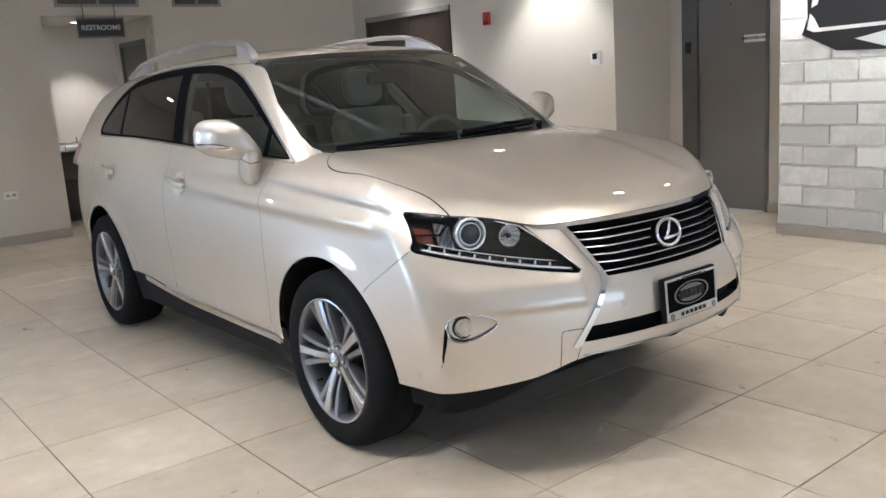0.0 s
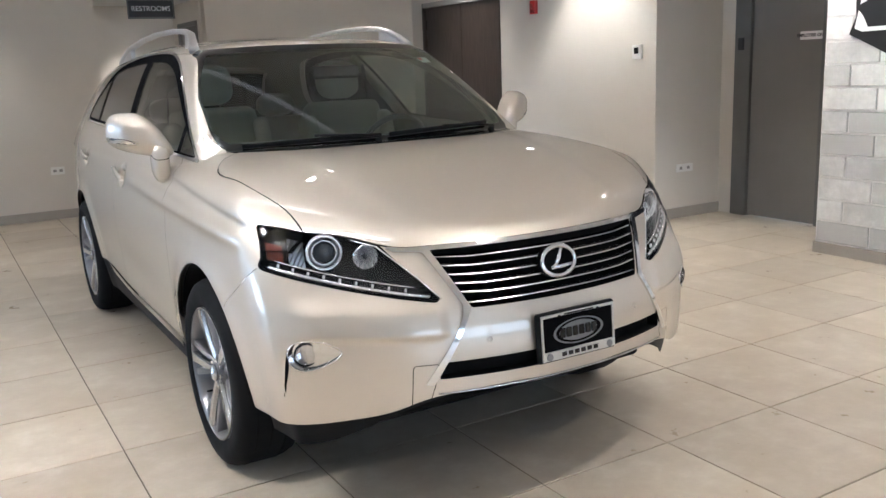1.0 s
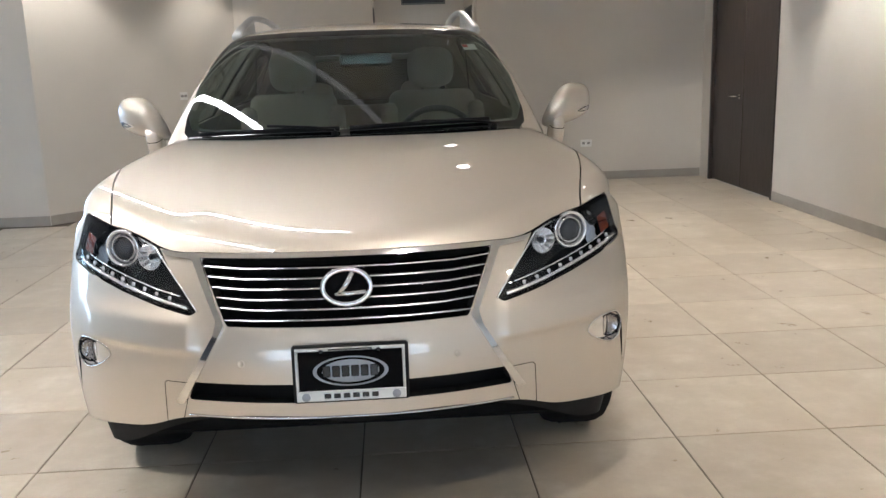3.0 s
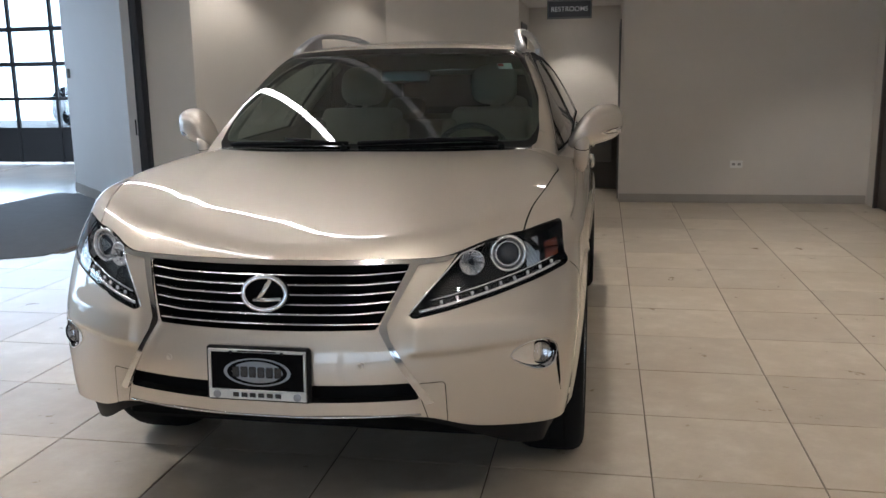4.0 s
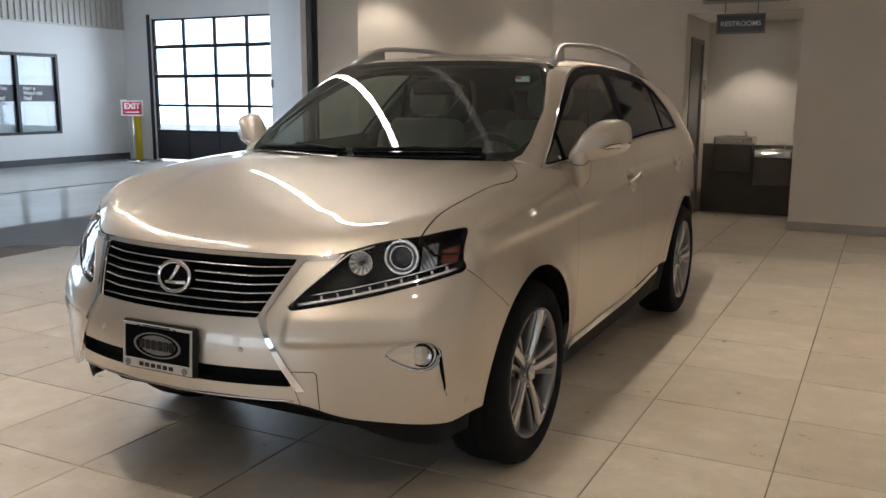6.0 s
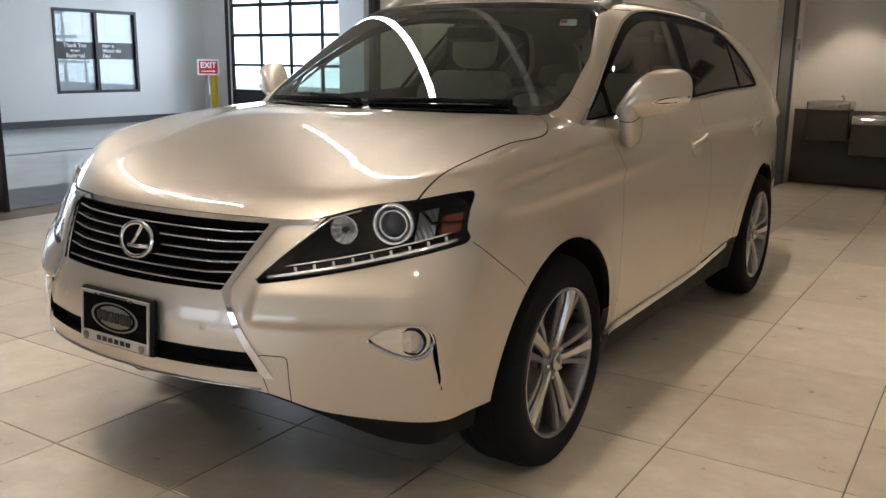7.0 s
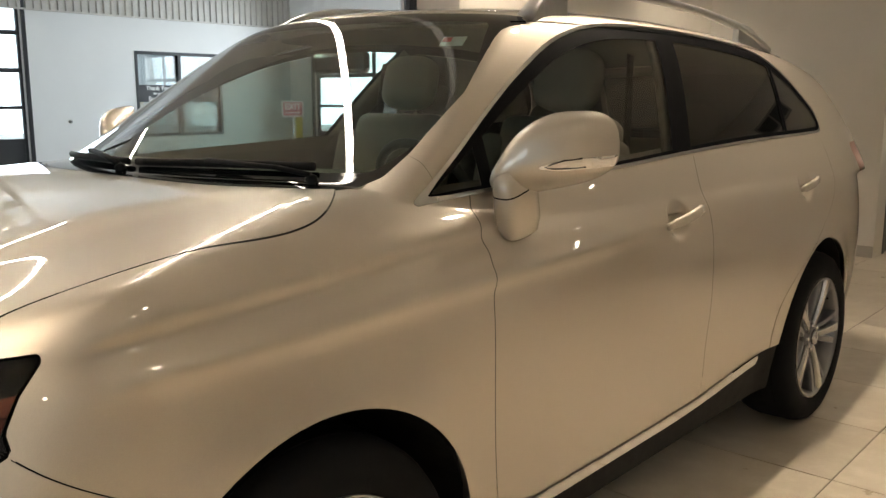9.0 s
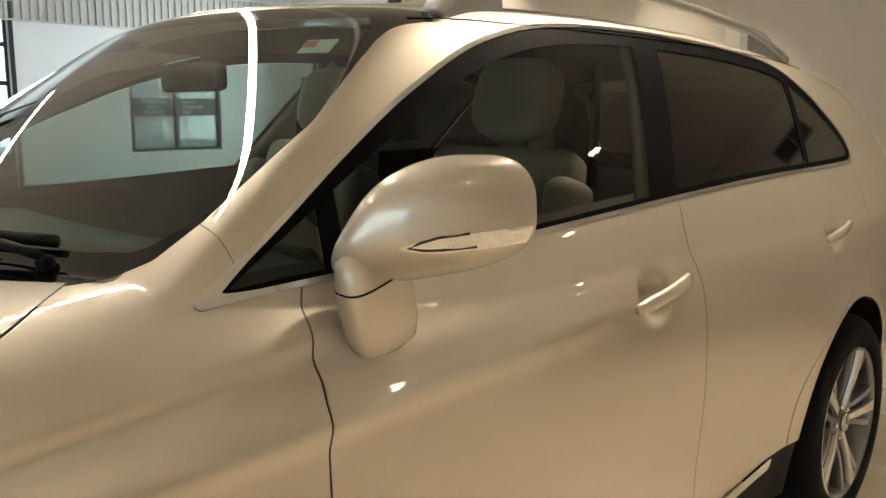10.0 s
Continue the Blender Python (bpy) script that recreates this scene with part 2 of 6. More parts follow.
# ---- the showroom's structure ----
def wall(name, a, b, thick, z0=0.0, z1=CEIL, mat=None, holes=()):
    """A wall whose face runs from a to b with its thickness to the right of that way. holes: (from, to, z0, z1) along it, right through."""
    a, b = Vector((*a, 0)), Vector((*b, 0))
    run = b - a
    L = run.length
    m = Matrix.Translation(a) @ Matrix.Rotation(math.atan2(run.y, run.x), 4, "Z")
    bm = bmesh.new()
    us = sorted({0.0, L, *(h[0] for h in holes), *(h[1] for h in holes)})
    for u0, u1 in zip(us, us[1:]):
        zs = [z0]
        cut = sorted((h[2], h[3]) for h in holes if h[0] <= u0 + 1e-6 and h[1] >= u1 - 1e-6)
        spans, lo = [], z0
        for c0, c1 in cut:
            if c0 > lo:
                spans.append((lo, c0))
            lo = c1
        if lo < z1:
            spans.append((lo, z1))
        for s0, s1 in spans:
            box(bm, (u0, -thick, s0), (u1, 0, s1), m=m)
    bmesh.ops.recalc_face_normals(bm, faces=bm.faces)
    return part(name, bm, mat or WALL, kind="structure")


# showroom floor: a bed of grout with tiles in it (the tiles are laid at the end of the file)
TILE_W, TILE_X, TILE_Y = 0.61, 1.205, 0.335
boxed("floor_bed", (-5.4, -9.3, -0.14), (5.2, 9.0, -0.004), GROUT, kind="structure")
wall("wall_north", (3.95, 7.05), (1.21, 7.05), 0.15)
wall("wall_north_header", (1.21, 7.05), (0.0, 7.05), 0.15, 2.37)
wall("wall_north_west", (0.0, 7.05), (-1.6, 7.05), 0.15)
wall("wall_recess_east", (1.19, 8.42), (1.19, 7.20), -0.12, 0, 2.372, holes=[(0.25, 1.08, 0, 2.12)])
wall("wall_recess_west", (0.0, 7.20), (0.0, 8.42), -0.12, 0, 2.372, holes=[(0.14, 0.86, 0, 2.12)])
wall("wall_recess_back", (1.31, 8.42), (-0.12, 8.42), 0.12, 0, 2.372)
boxed("ceiling_recess", (-0.12, 7.2, 2.372), (1.31, 8.54, 2.75), CEILING, kind="structure")
wall("wall_northwest", (-1.6, 7.05), (-3.25, 5.28), 0.15)
wall("wall_jamb", (-3.25, 5.28), (-3.80, 5.28), 0.15)
wall("wall_lane_return", (-4.12, 5.40), (-6.25, 7.53), 0.12, mat=LANEWALL)
wall("wall_lane_inner", (-6.25, 7.53), (-6.25, 11.45), 0.12, z1=4.0, mat=LANEWALL)
wall("wall_east", (3.95, 2.6), (3.95, 7.2), 0.15, holes=[(2.42, 4.16, 0, 2.28)])
wall("wall_niche", (4.1, 2.6), (5.0, 2.6), -0.15)
wall("wall_niche_back", (4.8, 0.75), (4.8, 2.6), 0.15, holes=[(0.76, 1.66, 0, 2.14)])
wall("wall_niche_south", (4.95, 0.9), (4.1, 0.9), -0.15)
wall("wall_brick_core", (3.955, -9), (3.955, 0.9), 0.145, mat=MORTAR)
SOUTH_BAYS = [(-4.4, -2.0), (-1.8, 0.6), (0.8, 3.2)]
wall("wall_south", (-5.4, -9), (4.1, -9), 0.15, holes=[(a + 5.4, b + 5.4, 0.3, 2.4) for a, b in SOUTH_BAYS])
wall("wall_lane_south", (-13.7, -9), (-5.4, -9), 0.15, z1=4.0, mat=LANEWALL)
wall("wall_west_solid", (-5.3, -9), (-5.3, -2.6), -0.12, mat=DARK)
boxed("ceiling", (-5.42, -9.15, CEIL), (5.15, 7.2, CEIL + 0.12), CEILING, kind="structure")
boxed("ceiling_lane", (-13.65, -9.15, 4.0), (-5.42, 11.6, 4.12), LANEWALL, kind="structure")
boxed("wall_lane_bulkhead", (-5.42, -9.15, CEIL), (-5.30, 7.2, 4.1), LANEWALL, kind="structure")
bm = bmesh.new()
prism(bm, [(-5.42, -9), (-5.30, -9), (-5.30, 2.30), (-3.80, 3.30), (-3.80, 5.25), (-6.25, 7.55), (-13.6, 7.55), (-13.6, -9)], -0.14, 0.003)
part("floor_lane", bm, EPOXY, kind="structure")
boxed("floor_lane_north", (-13.6, 7.55, -0.14), (-6.2, 11.5, 0.003), EPOXY, kind="structure")
bm = bmesh.new()
prism(bm, [(-5.30, 1.7), (-5.30, 2.302), (-3.802, 3.302), (-3.802, 5.24), (-6.1, 7.3), (-6.45, 7.3), (-6.45, 1.7)], 0.0, 0.007)
part("floor_threshold", bm, CARPET, kind="structure")
boxed("floor_drain", (-9.5, -8.8, 0.0), (-9.42, 11.2, 0.007), BLACK, kind="structure")

LANE_W, LANE_N = -13.5, 11.45
wall("wall_lane_west", (LANE_W, -9), (LANE_W, LANE_N + 0.1), -0.15, z1=4.0, mat=LANEWALL, holes=[(9 + 7.70, 9 + 9.64, 0.64, 2.28), (9 + 1.3, 9 + 5.6, 0.0, 3.3)])
wall("wall_lane_north", (LANE_W, LANE_N), (-6.2, LANE_N), -0.15, z1=4.0, mat=LANEWALL, holes=[(0.85, 6.1, 0.0, 3.1)])


def skirting(name, a, b, h=0.10, t=0.012, mat=None):
    a, b = Vector((*a, 0)), Vector((*b, 0))
    run = b - a
    m = Matrix.Translation(a) @ Matrix.Rotation(math.atan2(run.y, run.x), 4, "Z")
    bm = bmesh.new()
    box(bm, (0, 0, 0.0), (run.length, t, h), 0.003, m)
    part(name, bm, mat or BASEB, kind="structure")


skirting("baseboard_north", (3.94, 7.048), (1.19, 7.048), t=0.012)
skirting("baseboard_northwest", (0.0, 7.048), (-1.59, 7.048))
skirting("baseboard_angle", (-1.605, 7.046), (-3.245, 5.283))
skirting("baseboard_jamb", (-3.25, 5.278), (-3.79, 5.278))
skirting("baseboard_return", (-4.15, 5.42), (-6.25, 7.52), 0.14)
skirting("baseboard_east", (3.948, 2.6), (3.948, 5.0))
skirting("baseboard_niche", (4.8, 2.598), (3.95, 2.598))
skirting("baseboard_niche_back", (4.798, 0.9), (4.798, 1.5))
skirting("baseboard_brick", (3.936, -9), (3.936, 0.9), 0.085, 0.014)
skirting("baseboard_lane_west", (LANE_W + 0.002, LANE_N), (LANE_W + 0.002, 5.65), 0.14, 0.012, BASEDARK)
skirting("baseboard_recess_east", (1.188, 7.46), (1.188, 7.21))
skirting("baseboard_lane_inner", (-6.26, 7.55), (-6.26, 11.4), 0.14, 0.012, BASEDARK)


# ---- the car's outer surface, as smooth functions of place ----
def spl(xs, ys):
    """Natural cubic spline through (xs, ys), straight beyond its ends."""
    xs, ys = np.array(xs, float), np.array(ys, float)
    n, h = len(xs), np.diff(xs)
    A, b = np.eye(n), np.zeros(n)
    for i in range(1, n - 1):
        A[i, i - 1:i + 2] = h[i - 1], 2 * (h[i - 1] + h[i]), h[i]
        b[i] = 6 * ((ys[i + 1] - ys[i]) / h[i] - (ys[i] - ys[i - 1]) / h[i - 1])
    m = np.linalg.solve(A, b)

    def f(x):
        x = np.asarray(x, float)
        i = np.clip(np.searchsorted(xs, x) - 1, 0, n - 2)
        a = np.clip(x, xs[0], xs[-1])
        l, r = xs[i + 1] - a, a - xs[i]
        v = (m[i] * l ** 3 + m[i + 1] * r ** 3) / (6 * h[i]) + (ys[i] / h[i] - m[i] * h[i] / 6) * l + (ys[i + 1] / h[i] - m[i + 1] * h[i] / 6) * r
        s0 = (ys[1] - ys[0]) / h[0] - h[0] * m[1] / 6
        s1 = (ys[-1] - ys[-2]) / h[-1] + h[-1] * m[-2] / 6
        return v + np.where(x < xs[0], (x - xs[0]) * s0, 0) + np.where(x > xs[-1], (x - xs[-1]) * s1, 0)
    return f


def smax(a, b, k):
    return (a + b + np.sqrt((a - b) ** 2 + k * k)) / 2


def smin(a, b, k):
    return (a + b - np.sqrt((a - b) ** 2 + k * k)) / 2


side_w = spl((0.15, 0.25, 0.35, 0.5, 0.65, 0.8, 0.92, 1.0, 1.06, 1.10, 1.14, 1.2, 1.3), (0.86, 0.885, 0.905, 0.928, 0.941, 0.945, 0.938, 0.927, 0.906, 0.872, 0.815, 0.70, 0.5))
house_w = spl((1.0, 1.13, 1.25, 1.38, 1.5, 1.58, 1.66), (0.925, 0.876, 0.82, 0.752, 0.682, 0.628, 0.565))
nose_plan = spl((0, 0.15, 0.3, 0.43, 0.55, 0.7, 0.8, 0.88, 0.93, 1.0), (0, 0.006, 0.03, 0.066, 0.115, 0.21, 0.283, 0.36, 0.43, 0.58))
nose_lean = spl((0.15, 0.3, 0.42, 0.55, 0.66, 0.75, 0.84, 0.92, 1.0, 1.1), (0.09, 0.035, 0.008, 0.0, 0.004, 0.035, 0.08, 0.13, 0.2, 0.32))
hood_z = spl((-1.1, -0.9, -0.75, -0.5, -0.2, 0.05, 0.2, 0.35, 0.6, 1.0, 2.0, 3.0, 3.9), (0.87, 0.957, 1.004, 1.072, 1.140, 1.175, 1.186, 1.19, 1.175, 1.155, 1.16, 1.175, 1.18))
roof_z = spl((0.4, 0.8, 1.2, 1.7, 2.3, 2.8, 3.2, 3.6), (1.54, 1.625, 1.668, 1.685, 1.672, 1.635, 1.58, 1.49))
tail_y = spl((0.15, 0.35, 0.6, 0.8, 1.0, 1.2, 1.5), (3.6, 3.7, 3.73, 3.70, 3.66, 3.62, 3.58))
front_in = spl((-1.1, -0.6, -0.2, 0.3, 1.0, 2.0, 2.8, 3.3, 3.8), (0.03, 0.012, 0.004, 0.0, 0.0, 0.0, 0.012, 0.045, 0.12))


def bell(r, w):
    return np.exp(-(r / w) ** 2)


def car_skin(p):
    """Signed distance, about, from the car's skin; negative inside."""
    x, y, z = np.abs(p[..., 0]), p[..., 1], p[..., 2]
    w = side_w(z) - front_in(y)
    for wy in (0.0, 2.74):
        r = np.hypot(y - wy, z - 0.365)
        w = w + 0.014 * bell(r - 0.43, 0.08) * bell(np.minimum(0.75 - z, 0), 0.1)
    # shoulder crease and hollow under it, sill hollow
    w = w - 0.008 * bell(z - 0.55 - 0.03 * (y - 1.2), 0.1) * bell(y - 1.35, 0.75)
    w = w + 0.013 * bell(z - 0.962 - 0.03 * y, 0.026) * bell(np.maximum(y - 0.5, 0), 0.7) * bell(np.minimum(y + 0.25, 0), 0.2)
    for hy, hz in ((1.425, 1.010), (2.548, 1.034)):
        w = w - 0.044 * bell(np.hypot((y - hy) / 0.056, (z - hz) / 0.046) ** 2, 1.0)
    # fender: hollow below its upper edge
    w = w - 0.017 * bell(z - 1.024 - 0.07 * y, 0.022) * bell(np.maximum(y - 0.45, 0), 0.3) * bell(np.minimum(y + 0.42, 0), 0.12)
    side = x - w
    dome = (0.004 + 0.009 * np.clip(0.3 - y, 0, 1)) / (1 + np.exp(np.clip((x - 0.50 - 0.13 * (y + 0.4)) / 0.022, -40, 40))) * bell(np.minimum(0.3 - y, 0), 0.1) * bell(np.minimum(y + 0.6, 0), 0.22)
    top = z - (hood_z(y) - 0.008 * x * x - 0.015 * x ** 6 + dome - 0.006)
    ledge = 0.018 / (1 + np.exp(np.clip((0.662 - z) / 0.005, -40, 40))) * bell(np.minimum(0.735 - z, 0), 0.04) * bell(np.minimum(x - 0.47, 0), 0.03) * bell(np.maximum(x - 0.80, 0), 0.05)
    nose = (nose_plan(x) + nose_lean(z) - ledge - 1.03 - y) * 0.8
    tail = (y - tail_y(z) + 0.16 * x ** 2 + 0.1 * x ** 6) * 0.95
    low = smax(smax(smax(side, tail, 0.07), nose, 0.028), top, 0.02)
    low = smax(low, 0.20 - z, 0.02)
    hw = house_w(z) - 0.5 * front_in(y) - 0.015 * np.clip(y - 2.3, 0, 2) ** 2 - 0.115 * np.clip(1.1 - y, 0, 1.2) ** 2
    shield = (0.03 + 1.6 * (z - 1.1) + 0.33 * x * x - y) * 0.53
    hatch = (y - 3.72 + 0.62 * (z - 1.05) + 0.75 * np.clip(z - 1.35, 0, 1) ** 2 + 0.12 * x * x) * 0.8
    house = smax(smax(x - hw, z - roof_z(y) + 0.085 * x * x, 0.05), smax(shield, hatch, 0.02), 0.018)
    house = smax(house, 1.02 - z, 0.02)
    return smin(low, house, 0.004)


# ---- skins: triangle meshes on the car's surface, cut along curves ----
def grad(f, P, e=1e-3):
    g = np.stack([(f(P + d) - f(P - d)) for d in np.eye(3) * e], -1)
    return g / np.maximum(np.linalg.norm(g, axis=-1, keepdims=True), 1e-9)


def settle(f, P, steps=3):
    """Moves points onto the surface f = 0."""
    e = 1e-3
    for _ in range(steps):
        v = f(P)
        g = np.stack([(f(P + d) - f(P - d)) / (2 * e) for d in np.eye(3) * e], -1)
        P = P - g * (v / np.maximum((g * g).sum(-1), 1e-6))[:, None]
    return P


def surface_net(f, lo, hi, step):
    """Triangles of the surface f = 0 within a box."""
    ax = [np.arange(a, b + step, step) for a, b in zip(lo, hi)]
    G = np.stack(np.meshgrid(*ax, indexing="ij"), -1)
    v = f(G)
    n = np.array(v.shape) - 1
    inside = v < 0
    c = np.zeros(n, int)
    for d in np.ndindex(2, 2, 2):
        c += inside[d[0]:n[0] + d[0], d[1]:n[1] + d[1], d[2]:n[2] + d[2]]
    act = (c > 0) & (c < 8)
    idx = -np.ones(n, int)
    idx[act] = np.arange(act.sum())
    acc, cnt = np.zeros((act.sum(), 3)), np.zeros(act.sum())
    cells = np.argwhere(act)
    corner = list(np.ndindex(2, 2, 2))
    for i, a in enumerate(corner):
        for b in corner[i + 1:]:
            if sum(abs(p - q) for p, q in zip(a, b)) != 1:
                continue
            ia, ib = tuple((cells + a).T), tuple((cells + b).T)
            va, vb = v[ia], v[ib]
            hit = (va < 0) != (vb < 0)
            t = np.where(hit, va / np.where(hit, va - vb, 1), 0)[:, None]
            acc += np.where(hit[:, None], G[ia] * (1 - t) + G[ib] * t, 0)
            cnt += hit
    V = acc / cnt[:, None]
    quads = []
    for k in range(3):
        u, w = (k + 1) % 3, (k + 2) % 3
        s0, s1 = [slice(1, -1)] * 3, [slice(1, -1)] * 3
        s0[k], s1[k] = slice(0, -1), slice(1, None)
        e0, e1 = inside[tuple(s0)], inside[tuple(s1)]
        at = np.argwhere(e0 != e1)
        flip = e0[tuple(at.T)]
        base = at.copy()
        base[:, u] += 1
        base[:, w] += 1
        q = []
        for du, dw in ((-1, -1), (0, -1), (0, 0), (-1, 0)):
            cc = base.copy()
            cc[:, u] += du
            cc[:, w] += dw
            q.append(idx[tuple(cc.T)])
        q = np.stack(q, 1)
        q[~flip] = q[~flip][:, ::-1]
        quads.append(q[(q >= 0).all(1)])
    Q = np.concatenate(quads)
    return settle(f, V), np.concatenate([Q[:, [0, 1, 2]], Q[:, [0, 2, 3]]])


def cut_skin(V, F, val, f=None):
    """Cuts triangles where the vertices' values change sign. Returns V, F, and which faces lie on the positive side, and each face's origin."""
    val = np.where(np.abs(val) < 1e-6, 1e-6, val)
    s = val[F] > 0
    k = s.sum(1)
    whole = (k == 0) | (k == 3)
    odd = F[~whole].copy()
    so = s[~whole]
    pos1 = so.sum(1) == 1
    lone = np.where(pos1, np.argmax(so, 1), np.argmin(so, 1))
    r = np.arange(len(odd))
    a, b, c = odd[r, lone], odd[r, (lone + 1) % 3], odd[r, (lone + 2) % 3]
    pairs = np.concatenate([np.stack([a, b], 1), np.stack([a, c], 1)])
    key = np.sort(pairs, 1)
    uni, inv = np.unique(key, axis=0, return_inverse=True)
    inv = inv.reshape(-1)
    t = (val[uni[:, 0]] / (val[uni[:, 0]] - val[uni[:, 1]]))[:, None]
    N = V[uni[:, 0]] * (1 - t) + V[uni[:, 1]] * t
    if f is not None and len(N):
        N = settle(f, N, 2)
    ab, ac = len(V) + inv[:len(odd)], len(V) + inv[len(odd):]
    tip = np.stack([a, ab, ac], 1)
    q1, q2 = np.stack([ab, b, c], 1), np.stack([ab, c, ac], 1)
    F2 = np.concatenate([F[whole], tip, q1, q2])
    plus = np.concatenate([k[whole] == 3, pos1, ~pos1, ~pos1])
    ids = np.arange(len(F))
    org = np.concatenate([ids[whole], ids[~whole], ids[~whole], ids[~whole]])
    return np.concatenate([V, N]), F2, plus, org


def poly_sd(u, v, pts, r=0.0):
    """Signed distance to a polygon (negative inside), with its corners rounded by r."""
    P = np.array(pts, float)
    area = 0.5 * np.sum(P[:, 0] * np.roll(P[:, 1], -1) - np.roll(P[:, 0], -1) * P[:, 1])
    if area < 0:
        P = P[::-1]
    if r:
        n = len(P)
        Q = []
        for i in range(n):
            d0, d1 = P[i] - P[i - 1], P[(i + 1) % n] - P[i]
            n0, n1 = (np.array((-d[1], d[0])) / np.hypot(*d) for d in (d0, d1))
            Q.append(P[i] + (n0 + n1) * r / (1 + n0 @ n1))
        P = np.array(Q)
    d2 = np.full(u.shape, 1e9)
    inside = np.zeros(u.shape, bool)
    for (x0, y0), (x1, y1) in zip(P, np.roll(P, -1, 0)):
        ex, ey = x1 - x0, y1 - y0
        t = np.clip(((u - x0) * ex + (v - y0) * ey) / (ex * ex + ey * ey), 0, 1)
        d2 = np.minimum(d2, (u - x0 - t * ex) ** 2 + (v - y0 - t * ey) ** 2)
        if y0 != y1:
            inside ^= ((y0 > v) != (y1 > v)) & (u < x0 + (v - y0) * ex / ey)
    return np.where(inside, -1, 1) * np.sqrt(d2) - r


def smooth_loop(pts, n=8):
    """A closed curve through points."""
    P = np.array(pts, float)
    out = []
    for i in range(len(P)):
        p0, p1, p2, p3 = P[i - 1], P[i], P[(i + 1) % len(P)], P[(i + 2) % len(P)]
        for t in np.arange(n) / n:
            out.append(0.5 * (2 * p1 + (p2 - p0) * t + (2 * p0 - 5 * p1 + 4 * p2 - p3) * t * t + (3 * p1 - 3 * p2 + p3 - p0) * t ** 3))
    return np.array(out)


def skin_mesh(name, V, F, N=None, mirror=False):
    used, inv = np.unique(F, return_inverse=True)
    F = inv.reshape(F.shape)
    V = V[used].copy()
    N = None if N is None else N[used].copy()
    if mirror:
        V[:, 0] *= -1
        F = F[:, ::-1]
        if N is not None:
            N[:, 0] *= -1
    me = bpy.data.meshes.new(name)
    me.vertices.add(len(V))
    me.vertices.foreach_set("co", V.astype(np.float32).ravel())
    me.loops.add(F.size)
    me.loops.foreach_set("vertex_index", F.astype(np.int32).ravel())
    me.polygons.add(len(F))
    me.polygons.foreach_set("loop_start", np.arange(0, F.size, 3, dtype=np.int32))
    me.update(calc_edges=True)
    me.validate()
    me.shade_smooth()
    if N is not None and len(me.vertices) == len(N):
        me.normals_split_custom_set_from_vertices(N)
    return me


def skin_part(name, V, F, mat, parent, N=None, mirror=False, label=""):
    ob = new(name, skin_mesh(name, V, F, N, mirror))
    ob.data.materials.append(mat)
    ob.parent = parent
    return tagged(ob, label)


def sweep(bm, pts, profile, up=(0, 0, 1), closed=False, scale=None):
    """Sweeps a closed 2D profile (side, up) along points. scale: a size for each point."""
    P = [Vector(p) for p in pts]
    n, rings = len(P), []
    for i, p in enumerate(P):
        a, b = (P[i - 1], P[(i + 1) % n]) if closed else (P[max(i - 1, 0)], P[min(i + 1, n - 1)])
        t = (b - a).normalized()
        u = up[i] if isinstance(up, list) else Vector(up)
        s = t.cross(u).normalized()
        w = s.cross(t).normalized()
        k = scale[i] if scale else 1.0
        rings.append([bm.verts.new(p + (s * q[0] + w * q[1]) * k) for q in profile])
    for i in range(n if closed else n - 1):
        r0, r1 = rings[i], rings[(i + 1) % n]
        for j in range(len(profile)):
            k = (j + 1) % len(profile)
            bm.faces.new((r0[j], r1[j], r1[k], r0[k]))
    if not closed:
        bm.faces.new(rings[0]), bm.faces.new(rings[-1][::-1])
    bmesh.ops.recalc_face_normals(bm, faces=bm.faces)


def ring_profile(a, b, n=10, p=2.0):
    """A rounded (super-elliptic) closed profile with half-sizes a and b."""
    out = []
    for i in range(n):
        t = 2 * math.pi * i / n
        c, s = math.cos(t), math.sin(t)
        out.append((a * math.copysign(abs(c) ** (2 / p), c), b * math.copysign(abs(s) ** (2 / p), s)))
    return out


def lathe(bm, prof, m, n=48, close=False):
    """Turns a profile of (radius, height) about z, then moves it by m."""
    rings = []
    for r, h in prof:
        rings.append([bm.verts.new(m @ Vector((r * math.cos(2 * math.pi * i / n), r * math.sin(2 * math.pi * i / n), h))) for i in range(n)])
    for r0, r1 in zip(rings, rings[1:] + ([rings[0]] if close else [])):
        for i in range(n):
            j = (i + 1) % n
            bm.faces.new((r0[i], r0[j], r1[j], r1[i]))
    if not close:
        for r in (rings[0], rings[-1]):
            bm.faces.new(r)
    bmesh.ops.recalc_face_normals(bm, faces=bm.faces)


def cast(o, d, f=None, far=3.0):
    """Where a ray first meets the car's skin, or None."""
    f = f or car_skin
    o, d = np.array(o, float), np.array(d, float)
    d = d / np.linalg.norm(d)
    s = np.linspace(0, far, 600)
    v = f(o + s[:, None] * d)
    if not (v < 0).any():
        return None
    i = int(np.argmax(v < 0))
    a, b = s[max(i - 1, 0)], s[i]
    for _ in range(24):
        m = (a + b) / 2
        if f((o + m * d)[None])[0] < 0:
            b = m
        else:
            a = m
    return o + a * d


def front_at(x, z):
    return cast((x, -1.3, z), (0, 1, 0))


def side_at(y, z):
    return cast((1.2, y, z), (-1, 0, 0))


def top_at(x, y):
    return cast((x, y, 2.0), (0, 0, -1))


